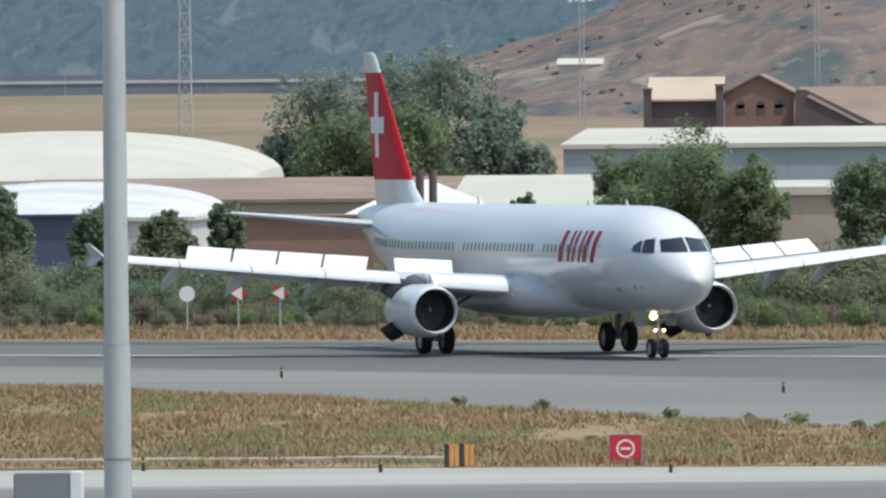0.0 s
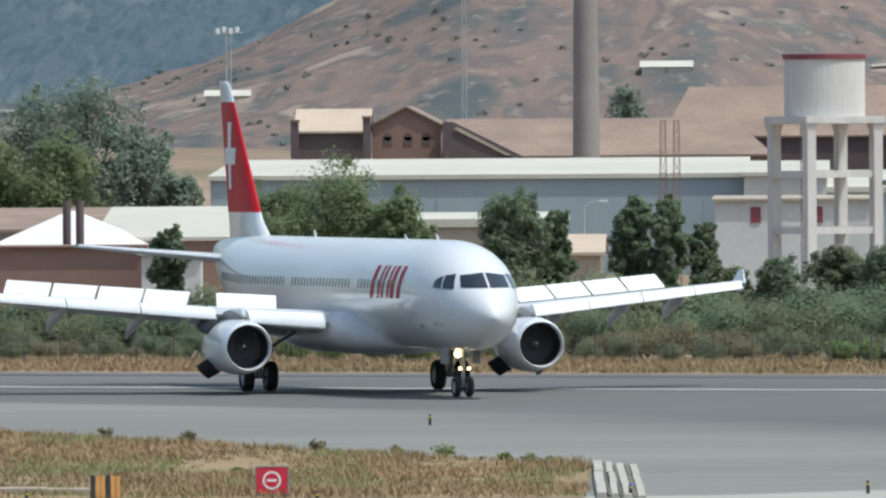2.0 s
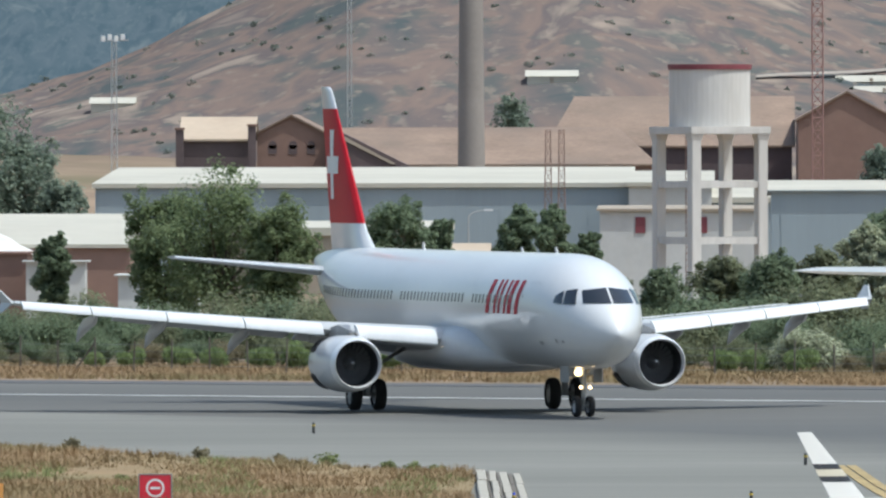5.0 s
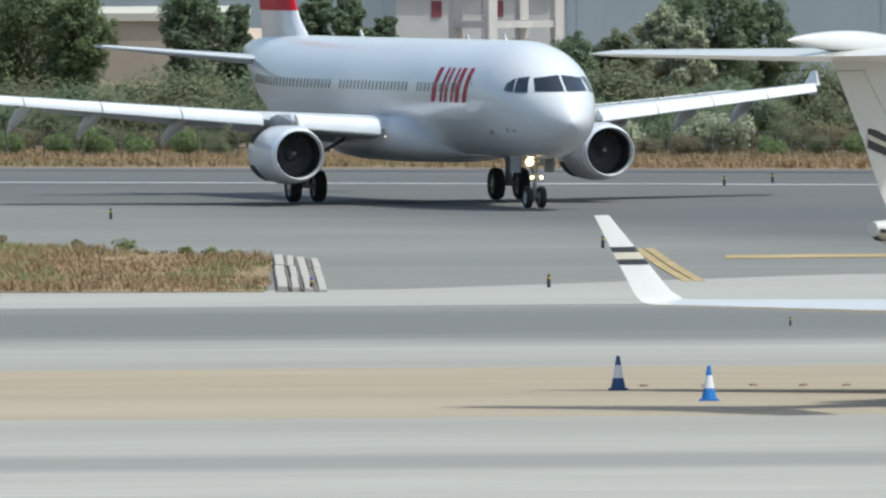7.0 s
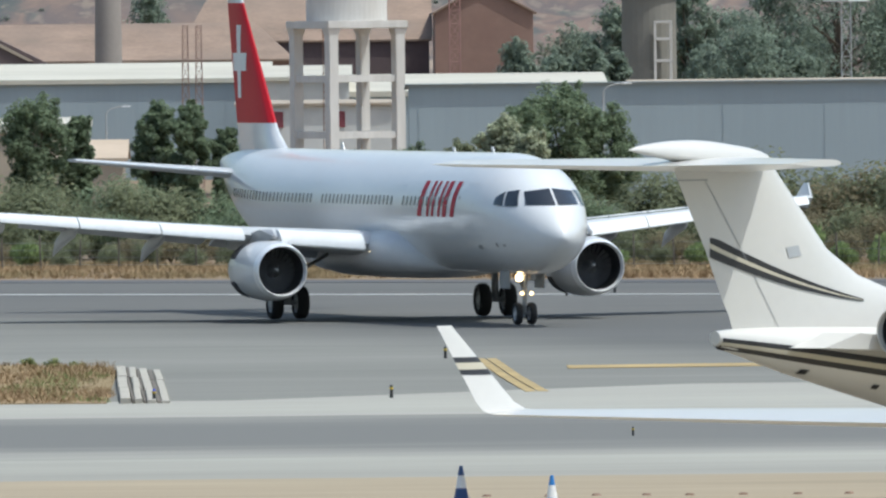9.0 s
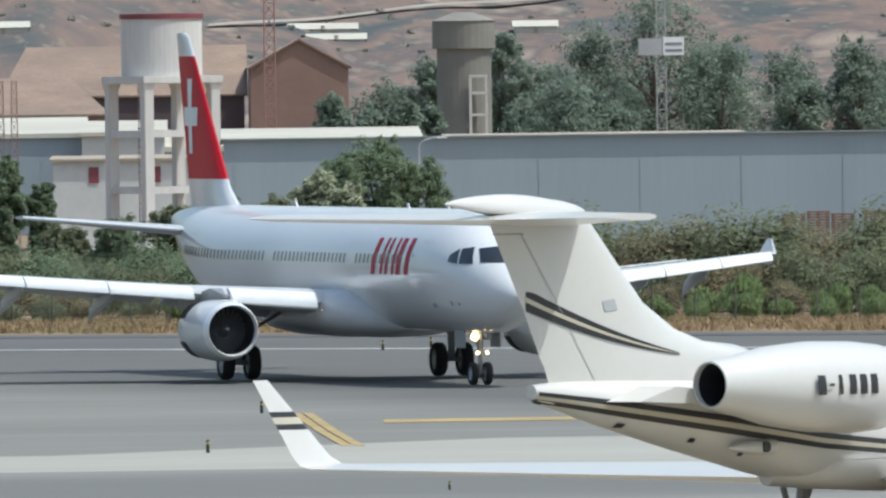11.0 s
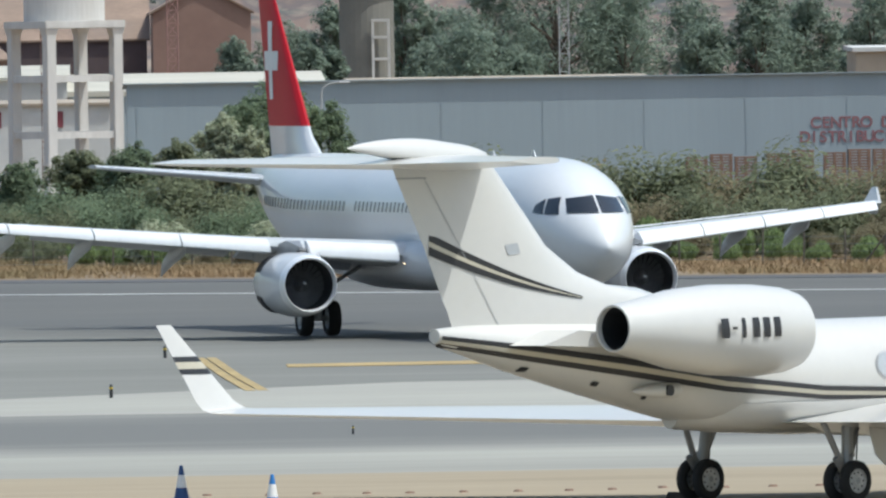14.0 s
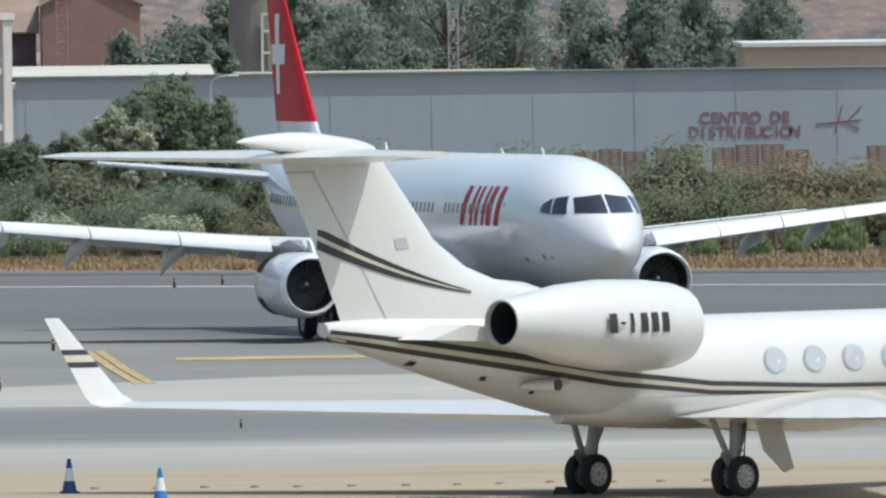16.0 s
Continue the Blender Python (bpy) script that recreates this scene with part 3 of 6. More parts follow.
def engine(a, side):
    v, z = side * 5.75, 1.80
    m = lambda s, r: (NG - s + EF, r * 0.94)
    e = bmesh.new()
    spin_x(e, [m(16.3, 1.0), m(16.6, 1.06), m(17.2, 1.115), m(18.2, 1.13), m(18.9, 1.09)], 48)
    spin_x(e, [m(16.4, 0.95), m(16.7, 0.93), m(17.3, 0.92)], 48)
    bmesh.ops.translate(e, verts=e.verts, vec=(0, -v, z))
    nac = part("nacelle", e, WHITE, a, "white engine nacelle", smooth=True)

    def ring(name, prof, material, label="", n=48, cap=False):
        b = spin_x(bmesh.new(), prof, n, cap)
        bmesh.ops.translate(b, verts=b.verts, vec=(0, -v, z))
        return part(name, b, material, nac, label, smooth=True)

    ring("inlet_lip", [m(16.42, 1.03), m(16.20, 0.985), m(16.08, 0.945), m(16.06, 0.925), m(16.12, 0.895), m(16.35, 0.87)], BARE, "bright metal inlet lip")
    ring("inlet_duct", [m(16.34, 0.868), m(16.8, 0.855), m(17.5, 0.85)], DARKM, "dark inlet lining")
    ring("aft_cowl", [m(18.88, 1.085), m(19.6, 1.0), m(20.3, 0.88), m(20.3, 0.83), m(19.2, 0.88)], WHITE, "white aft cowl")
    ring("core_nozzle", [m(19.4, 0.72), m(20.6, 0.62), m(21.2, 0.48), m(21.2, 0.42), m(20.2, 0.5)], METAL, "bare metal exhaust nozzle")
    ring("fan_disc", [m(17.45, 0.88), m(17.45, 0.05)], DARKM)
    ring("spinner", [m(16.95, 0.01), m(17.05, 0.10), m(17.25, 0.22), m(17.42, 0.28)], FANM, "grey spinner", 24)
    blade = bmesh.new()
    prof = []
    for r, w, tw in ((0.26, 0.05, 0.15), (0.58, 0.075, 0.24), (0.79, 0.10, 0.30)):
        prof.append([(sgn * tw * -0.25, r * math.sin(sgn * w / r), r * math.cos(sgn * w / r)) for sgn in (-1, 1)])
    loft(blade, [[(x + o, y, zz) for x, y, zz in p] + [(x - o, y, zz) for x, y, zz in p[::-1]] for p, o in zip(prof, (.015, .01, .006))])
    first = part("fan_blade", blade, FANM, nac, "dark titanium fan blade")
    for k in range(24):
        ob = first if k == 0 else new("fan_blade", first.data)
        ob.parent = nac
        ob.matrix_basis = Matrix.Translation((NG - 17.36 + EF, -v, z)) @ Matrix.Rotation(2 * math.pi * k / 24, 4, "X")
        tagged(ob, "dark titanium fan blade")
    # white spiral mark on the spinner
    b = bmesh.new()
    box(b, NG - 17.02 + EF, NG - 16.99 + EF, -v - 0.02, -v + 0.09, z + 0.0, z + 0.07)
    part("spinner_mark", b, SLAT, nac, "pale spinner mark")
    # pylon
    b = loft(bmesh.new(), [[loc(s - EF * (s < 20.5), v + e_, zz) for e_ in (-w, w)] + [loc(s - EF * (s < 20.5), v + e_, z1) for e_ in (w, -w)] for s, w, zz, z1 in ((17.2, 0.06, 2.92, 3.02), (18.3, 0.22, 2.7, 3.22), (20.0, 0.26, 2.4, 3.0), (22.5, 0.1, 2.5, 2.8))])
    part("pylon", b, METAL, nac, "grey engine pylon")
    # strake
    b = bmesh.new()
    ang = 0.9
    loft(b, [[(NG - s + EF, -v + side * r * math.cos(ang), z + r * math.sin(ang) + o) for r, o in ((1.0, -0.02), (1.0, 0.02), (q, 0.01), (q, -0.01))] for s, q in ((17.3, 1.08), (17.8, 1.26), (18.4, 1.28))])
    part("strake", b, WHITE, nac)


AIR = airliner()

# ---- the business jet: mid main gear at its origin, x ahead, y to its left ----
CABPALE = mat("pale_shaded_window", (0.42, 0.44, 0.46), 0.12, vary=0.1, bump=0.0, coat=0.5)
JET_AT = pose(15.0, 364.0, 0.045, 0, 0, 44.0)
JG = 17.4
JSEC = np.array([(0, .05, .05, 2.35), (0.5, .45, .42, 2.42), (1.5, .82, .80, 2.62), (3, 1.10, 1.12, 2.64), (5, 1.19, 1.2, 2.68), (18.0, 1.19, 1.2, 2.68), (20.5, 1.12, 1.08, 2.85), (23, .90, .82, 3.18), (25.5, .58, .52, 3.50), (27.0, .34, .30, 3.70), (27.7, .16, .15, 3.80)])


def jsec(s):
    return tuple(float(np.interp(s, JSEC[:, 0], JSEC[:, k])) for k in (1, 2, 3))


def jl(s, v, z):
    return Vector((JG - s, -v, z))


def jside(s, z, out=0.012):
    w, h, c = jsec(s)
    return w * math.sqrt(max(0.0, 1 - ((z - c) / h) ** 2)) + out


def jpatch(bm, pts_lo, pts_hi, side, n=40, out=0.012):
    """A band on the fuselage side between two (s, z) lines with equal s."""
    ss = np.linspace(pts_lo[0][0], pts_lo[-1][0], n + 1)
    lo = np.interp(ss, [p[0] for p in pts_lo], [p[1] for p in pts_lo])
    hi = np.interp(ss, [p[0] for p in pts_hi], [p[1] for p in pts_hi])
    g = [[bm.verts.new(jl(s, side * jside(s, a + (b - a) * k / 3, out), a + (b - a) * k / 3)) for k in range(4)] for s, a, b in zip(ss, lo, hi)]
    for i in range(n):
        for k in range(3):
            bm.faces.new((g[i][k], g[i + 1][k], g[i + 1][k + 1], g[i][k + 1]))
    bmesh.ops.recalc_face_normals(bm, faces=bm.faces)


def jet():
    a = thing("business_jet", "parked cream-white business jet with black and beige stripes and rear engines", "aircraft", JET_AT)
    ss = np.concatenate([np.linspace(0, 1, 12) ** 2 * 5, np.linspace(6, 17.5, 8), np.linspace(18.2, 27.7, 22)])
    rings = []
    for s in ss:
        w, h, c = jsec(s)
        if 1 < s < 27.4:
            p, q = jsec(s - 0.6), jsec(min(27.7, s + 0.6))
            w, h, c = [0.4 * i + 0.3 * (j + k) for i, j, k in zip((w, h, c), p, q)]
        rings.append([jl(s, w * math.sin(2 * math.pi * i / 48), c + h * math.cos(2 * math.pi * i / 48)) for i in range(48)])
    body = part("fuselage", loft(bmesh.new(), rings), JET_WHITE, a, "cream-white fuselage", smooth=True)
    for side in (1, -1):
        for z0, z1, m in ((0.0, 0.13, BLACK), (0.13, 0.25, GOLD), (0.25, 0.39, BLACK)):
            bm = bmesh.new()
            base = [(4, 1.97), (13.5, 2.08), (17, 2.18), (20, 2.43), (22.5, 2.78), (25.5, 3.22), (27.65, 3.57)]
            sc = [.6, .64, .74, .86, 1, .88, .6]
            jpatch(bm, [(s, z + z0 * k) for (s, z), k in zip(base, sc)], [(s, z + z1 * k) for (s, z), k in zip(base, sc)], side, out=0.02)
            part("stripe", bm, m, body, "black stripe" if m is BLACK else "beige stripe", smooth=True)
        for k in range(7):
            bm = bmesh.new()
            s = 15.0 - 1.24 * k
            ang = np.linspace(0, 2 * math.pi, 21)[:-1]
            poly(bm, [jl(s + 0.33 * math.cos(t), side * jside(s, 2.87 + 0.26 * math.sin(t), 0.02), 2.87 + 0.26 * math.sin(t)) for t in ang])
            w = part("cabin_window", bm, CABPALE, body, "oval cabin window")
            bm = bmesh.new()
            poly(bm, [jl(s + .03 + 0.36 * math.cos(t), side * jside(s, 2.87 + 0.29 * math.sin(t), 0.013), 2.88 + 0.29 * math.sin(t)) for t in ang])
            part("window_rim", bm, RIM, body, "grey window rim")
    # wing and winglet
    rows = [(0.6, 10.6, 18.2, 1.75, .12), (1.2, 11.2, 18.1, 1.78, .12), (5.5, 15.0, 18.9, 1.80, .11), (13.4, 19.6, 21.2, 1.92, .10)]
    tip = [(13.62, 19.85, 21.22, 1.98, .1), (13.74, 20.15, 21.3, 2.16, .1), (14.25, 21.55, 22.0, 3.86, .09)]
    for side in (1, -1):
        w = part("wing", loft(bmesh.new(), [[jl(p[0], side * v, p[2]) for p in foil(l, t, v, z, th, twist=0.01)] for v, l, t, z, th in rows]), JET_WHITE, a, "white swept wing", smooth=True)

        def lean(v, l, t, z, th, k):
            return [jl(p[0], side * (v + k * (p[2] - z)), z + (1 - abs(k)) * (p[2] - z)) for p in foil(l, t, v, z, th)]
        wl = part("winglet", loft(bmesh.new(), [lean(*rows[-1], 0), lean(*tip[0], 0.4), lean(*tip[1], 0.9), lean(*tip[2], 0.95)]), JET_WHITE, a, "upturned white winglet", smooth=True)
        for q0, q1, m in ((0.36, 0.43, BLACK), (0.43, 0.52, GOLD), (0.52, 0.59, BLACK)):
            bm = bmesh.new()

            def at(f):
                A, B = tip[1], tip[2]
                v, l, t, z, th = [x + (y - x) * f for x, y in zip(A, B)]
                return v, l - 0.012, t + 0.012, z, th * 1.25
            loft(bm, [lean(*at(q0), 0.93), lean(*at(q1), 0.93)])
            part("winglet_stripe", bm, m, wl, smooth=True)
    # belly fairing
    rr = []
    for s, w_, d in ((9.5, .4, 0.0), (10.5, 1.2, .12), (13, 1.5, .22), (17, 1.5, .22), (19, 1.15, .12), (20.6, .3, .0)):
        rr.append([jl(s, w_ * math.sin(t), 2.15 - (0.52 + d) * math.cos(t)) for t in np.linspace(-1.57, 1.57, 15)])
    part("belly_fairing", loft(bmesh.new(), rr), JET_WHITE, a, smooth=True)
    # engines, their jet pipes canted slightly upwards
    def bow(b):
        for q in b.verts:
            q.co.z += .034 * max(0.0, JG - 20.0 - q.co.x)

    for side in (1, -1):
        v, z = side * 2.15, 3.73
        bm = spin_x(bmesh.new(), [(JG - s, r) for s, r in ((19.05, .72), (19.12, .82), (19.5, .92), (20.3, .985), (21.6, .965), (22.8, .84), (23.9, .61), (24.5, .50), (24.5, .46), (23.4, .5))], 44)
        bmesh.ops.translate(bm, verts=bm.verts, vec=(0, -v, z))
        bow(bm)
        n = part("nacelle", bm, JET_WHITE, a, "white rear engine nacelle", smooth=True)
        bm = spin_x(bmesh.new(), [(JG - s, r) for s, r in ((19.2, .66), (19.06, .69), (19.02, .72), (19.08, .78), (19.16, .815))], 44)
        bmesh.ops.translate(bm, verts=bm.verts, vec=(0, -v, z))
        part("inlet_lip", bm, BARE, n, "bright metal inlet lip", smooth=True)
        bm = spin_x(bmesh.new(), [(JG - 24.506, .47), (JG - 23.6, .44), (JG - 23.5, .02)], 44)
        bmesh.ops.translate(bm, verts=bm.verts, vec=(0, -v, z))
        bow(bm)
        part("exhaust", bm, DARKM, n, "dark exhaust opening", smooth=True)
        # registration as plain bars
        for k, wdt in enumerate((0.24, 0.16, 0.10, 0.2, 0.2, 0.2)):
            bm = bmesh.new()
            s0 = 22.2 - 0.325 * k if side > 0 else 20.5 + 0.325 * k
            z0, z1 = (3.62, 4.04) if k != 1 else (3.80, 3.86)
            for i in range(4):
                za, zb = z0 + (z1 - z0) * i / 4, z0 + (z1 - z0) * (i + 1) / 4
                rad = 1.0
                q = lambda zz: side * (abs(v) + math.sqrt(rad ** 2 - (zz - z) ** 2))
                poly(bm, [jl(s0, q(za), za), jl(s0 - wdt, q(za), za), jl(s0 - wdt, q(zb), zb), jl(s0, q(zb), zb)])
            part("registration_bar", bm, BLACK, n, "plain dark bar of the marking")
        bm = loft(bmesh.new(), [[jl(s, side * vv, zz) for s, zz in ((20.2, 3.5), (24.9, 3.86), (26.0, 3.56), (23.6, 3.46))] for vv in (0.35, 1.55)])
        part("pylon", bm, JET_WHITE, a, "engine pylon")
        scoop = spin_x(bmesh.new(), [(JG - s, r) for s, r in ((22.7, .02), (22.5, .10), (22.1, .17), (21.6, .20), (21.35, .195), (21.33, .17), (21.45, .15))], 24)
        bmesh.ops.scale(scoop, verts=scoop.verts, vec=(1, 1, .85))
        bmesh.ops.translate(scoop, verts=scoop.verts, vec=(0, -side * .93, 2.50))
        duct = part("air_scoop", scoop, JET_WHITE, body, "small white air scoop", smooth=True)
        part("scoop_hole", tube(bmesh.new(), jl(21.72, side * 1.0, 2.50), jl(21.72, side * 1.135, 2.50), .12, n=18), BLACK, duct, "dark scoop opening")
    # fin and T-tail
    fz = [(3.5, 18.4, 27.0), (4.3, 19.6, 27.3), (4.55, 21.1, 27.45), (4.78, 22.5, 27.55), (5.05, 23.35, 27.68), (5.63, 24.3, 27.95), (7.4, 25.9, 28.9)]
    fin_ob = part("fin", loft(bmesh.new(), [[jl(p[0], p[2], z) for p in foil(l, t, 0, 0, .09)] for z, l, t in fz]), JET_WHITE, a, "swept white fin", smooth=True)
    for side in (1, -1):
        rows = [(0, 26.2, 29.7, 7.46), (0.6, 26.5, 29.7, 7.46), (5.35, 29.3, 30.8, 7.52)]
        part("tailplane", loft(bmesh.new(), [[jl(p[0], side * v, p[2]) for p in foil(l, t, v, z, .10)] for v, l, t, z in rows]), JET_WHITE, a, "white tailplane", smooth=True)
        for z0, z1, m in ((0.0, 0.19, BLACK), (0.19, 0.30, GOLD), (0.30, 0.48, BLACK)):
            bm = bmesh.new()
            pts = []
            for s in np.linspace(23.5, 27.85, 25):
                zc = 4.42 + 0.55 * ((s - 22.2) / 5.6) ** 1.8 * 1.95
                k = 0.10 + 0.90 * ((s - 23.5) / 4.35) ** .9
                l, t = np.interp(zc, [f[0] for f in fz], [f[1] for f in fz]), np.interp(zc, [f[0] for f in fz], [f[2] for f in fz])
                x = min(max((s - l) / (t - l), 0.001), 1)
                hw = 5 * .09 * (0.2969 * math.sqrt(x) - 0.126 * x - 0.3516 * x * x + 0.2843 * x ** 3 - 0.1015 * x ** 4) * (t - l) + 0.02
                pts.append((bm.verts.new(jl(s, side * hw, zc + z0 * k)), bm.verts.new(jl(s, side * hw, zc + z1 * k))))
            for p, q in zip(pts, pts[1:]):
                bm.faces.new((p[0], q[0], q[1], p[1]))
            part("fin_stripe", bm, m, fin_ob, "black fin stripe" if m is BLACK else "beige fin stripe")
    bullet = spin_x(bmesh.new(), [(JG - 25.9 - 4.3 * k / 18, .01 + .31 * math.sin(math.pi * (k / 18) ** .8) ** .75) for k in range(19)], 28, True)
    for v in bullet.verts:
        aft = max(0.0, (JG - 27.2 - v.co.x) / 3.0)
        v.co.z = v.co.z * (1.25 if v.co.z > 0 else .45) + .30 * aft
    bmesh.ops.translate(bullet, verts=bullet.verts, vec=(0, 0, 7.5))
    part("tail_bullet", bullet, JET_WHITE, a, "rounded white tail fairing", smooth=True)
    def fin_skin(sx, zz, out):
        l, t = np.interp(zz, [f[0] for f in fz], [f[1] for f in fz]), np.interp(zz, [f[0] for f in fz], [f[2] for f in fz])
        x = min(max((sx - l) / (t - l), .001), 1)
        return 5 * .09 * (0.2969 * math.sqrt(x) - 0.126 * x - 0.3516 * x * x + 0.2843 * x ** 3 - 0.1015 * x ** 4) * (t - l) + out

    seam = bmesh.new()
    for z_a, z_b in ((4.0, 4.5), (4.5, 5.0), (5.0, 5.6), (5.6, 6.3), (6.3, 7.15)):
        q = []
        for zz in (z_a, z_b):
            sx = np.interp(zz, [f[0] for f in fz], [f[2] for f in fz]) - .72 - .55 * (7.2 - zz) / 3.3
            q += [jl(sx, fin_skin(sx, zz, .012), zz), jl(sx - .022, fin_skin(sx - .022, zz, .012), zz)]
        poly(seam, [q[0], q[1], q[3], q[2]])
    poly(seam, [jl(sx_, fin_skin(sx_, zz, .012), zz) for sx_, zz in ((28.8, 7.13), (27.95, 7.13), (27.95, 7.16), (28.8, 7.16))])
    part("rudder_seam", seam, METAL, fin_ob, "thin grey rudder seam")
    bm = bmesh.new()
    poly(bm, [jl(sx, fin_skin(sx, zz, .014), zz) for sx, zz in ((25.62, 5.46), (25.25, 5.50), (25.33, 5.72), (25.70, 5.68))])
    part("fin_plate", bm, CABPALE, fin_ob, "small grey fin plate")
    for s, z0, w_ in ((25.3, 2.98, .2), (23.4, 2.62, .16), (26.1, 3.32, .1), (22.0, 2.3, .12)):
        for side in (1, -1):
            bm = bmesh.new()
            jpatch(bm, [(s, z0), (s + w_, z0 + .02)], [(s, z0 + .09), (s + w_, z0 + .11)], side, 3, .03)
            part("vent", bm, BLACK, body, "small dark vent")
    for k in range(7):
        bm = boxed(JG - 15.6 + 1.2 * k, JG - 15.5 + 1.2 * k, -1.17, -1.09, 1.99, 2.04)
        part("static_port", bm, METAL, body)
    # gear
    for side in (1, -1):
        v = side * 2.185
        g = part("main_gear", tube(tube(tube(bmesh.new(), jl(17.4, v, .45), jl(17.25, v * 0.95, 1.75), .13), jl(17.4, v - .33, .45), jl(17.4, v + .33, .45), .07), jl(17.5, v, .7), jl(18.0, v * .95, 1.7), .07), METAL, a, "grey main gear leg")
        link = bmesh.new()
        tube(link, jl(16.9, v * .95, 1.75), jl(17.35, v, .75), .06)
        tube(link, jl(17.35, v - .16, 1.0), jl(17.35, v + .16, 1.0), .05)
        tube(link, jl(17.75, v, .95), jl(17.4, v, .5), .085)
        part("drag_link", link, METAL, g, "grey drag link")
        part("brake_line", tube(bmesh.new(), jl(17.2, v + .15, 1.6), jl(17.32, v + .17, .55), .018, n=6), BLACK, g, "thin black brake line")
        if side > 0:
            bm = loft(bmesh.new(), [[jl(s, v + side * .42 + o, z) for s, z in ((16.45, 1.72), (17.2, 1.72), (16.95, 1.0), (16.3, .50), (16.0, .58))] for o in (-.015, .015)])
            part("gear_door", bm, JET_WHITE, g, "white gear door")
        for o in (-.23, .23):
            jwheel(a, jl(17.4, v + o, .445), .445, .24)
    g = part("nose_gear", tube(tube(bmesh.new(), jl(3.7, 0, .3), jl(3.6, 0, 1.8), .07), jl(3.7, -.2, .28), jl(3.7, .2, .28), .05), METAL, a)
    for o in (-.16, .16):
        jwheel(a, jl(3.7, o, .28), .28, .16)
    return a


def wheel_mesh(r, w):
    """Tyre and rim of a wheel about the y axis."""
    def turned(prof, n=32, cap=False):
        bm = spin_x(bmesh.new(), prof, n, cap)
        for v in bm.verts:
            v.co = Vector((v.co.y, v.co.x, v.co.z))
        bmesh.ops.recalc_face_normals(bm, faces=bm.faces)
        return bm
    h = w / 2
    tyre = turned([(-h * .75, r * .58), (-h, r * .72), (-h * .95, r * .88), (-h * .6, r * .98), (0, r), (h * .6, r * .98), (h * .95, r * .88), (h, r * .72), (h * .75, r * .58)])
    rim = turned([(-h * .8, r * .02), (-h * .8, r * .22), (-h * .55, r * .3), (-h * .5, r * .5), (-h * .78, r * .59), (h * .78, r * .59), (h * .5, r * .5), (h * .55, r * .3), (h * .8, r * .22), (h * .8, r * .02)], cap=True)
    holes = bmesh.new()
    for k in range(9):
        t = 2 * math.pi * k / 9
        for sg in (-1, 1):
            tube(holes, (r * .41 * math.cos(t), sg * h * .50, r * .41 * math.sin(t)), (r * .41 * math.cos(t), sg * h * .56, r * .41 * math.sin(t)), r * .055, n=8)
    return tyre, rim, holes


def wheel(parent, at, r, w):
    hub = tagged(new("wheel"), "black tyre on a grey rim")
    hub.empty_display_size = 0.2
    hub.parent, hub.matrix_basis = parent, Matrix.Translation(at)
    t, rm, ho = wheel_mesh(r, w)
    part("tyre", t, TYRE, hub, "black rubber tyre", smooth=True)
    rim_ob = part("rim", rm, RIM, hub, "grey wheel rim")
    tagged(part("rim_cutouts", ho, BLACK, hub, "dark rim cutouts"), kind="stuff")
    return hub


jwheel = wheel

JET = jet()

# ---- near things: lamp post, cabinet, signs, edge lights, cones, kerb ----
GALV = mat("galvanised_pole", (0.42, 0.43, 0.43), 0.5, 0.2, vary=0.1, scale=1.2, fine=10, bump=0.03, dirt=(0.33, 0.33, 0.32), dirt_amount=0.4)
CABINET = mat("grey_cabinet_paint", (0.22, 0.23, 0.235), 0.55, vary=0.08)
SIGN_RED = mat("red_sign_face", (0.62, 0.025, 0.05), 0.4, vary=0.06, bump=0.0)
SIGN_WHITE = mat("white_sign_face", (0.75, 0.75, 0.75), 0.45, vary=0.05, bump=0.0)
ORANGE = mat("orange_board", (0.55, 0.26, 0.07), 0.6, vary=0.15, scale=4, fine=20, bump=0.05)
BLUE_CONE = mat("blue_cone_plastic", (0.03, 0.19, 0.52), 0.5, vary=0.15, fine=20)
NAVY_CONE = mat("navy_cone_plastic", (0.025, 0.07, 0.20), 0.55, vary=0.15, fine=20)
KERB = mat("whitewashed_kerb", (0.37, 0.345, 0.295), 0.85, vary=0.2, scale=1.5, fine=8, bump=0.1)
KERB_DARK = mat("weathered_dark_kerb", (0.13, 0.115, 0.095), 0.9, vary=0.3, scale=1.5, fine=8, bump=0.1)
LENS_Y = mat("yellow_light_body", (0.45, 0.33, 0.05), 0.5, vary=0.1)
LENS_B = mat("blue_light_lens", (0.02, 0.06, 0.5), 0.2, vary=0.1, bump=0.0)


def lamp_post():
    p = thing("lamp_post", "tall tapering pale grey galvanised lamp post", "lamp post", pose(-8.85, 140, 0.05))
    part("pole", tube(tube(bmesh.new(), (0, 0, 0), (0, 0, 8.6), 0.115, 0.113, 32), (0, 0, 8.602), (0, 0, 15.5), 0.104, 0.075, 32), GALV, p, smooth=True)
    part("base_plate", boxed(-.25, .25, -.25, .25, 0, .03, bevel=.008), GALV, p)
    part("pole_joint", tube(bmesh.new(), (0, 0, 7.64), (0, 0, 7.66), .1165, n=32), CABINET, p)


def cabinet():
    c = thing("equipment_cabinet", "grey metal equipment cabinet with a pale corner post", "cabinet", pose(-28.6, 425, 0.04))
    part("body", boxed(-.87, .55, -.5, .5, 0, 1.0, bevel=.03), CABINET, c)
    part("corner_post", boxed(.555, .85, -.5, .5, 0, 1.03, bevel=.02), SIGN_WHITE, c, "pale corner post")


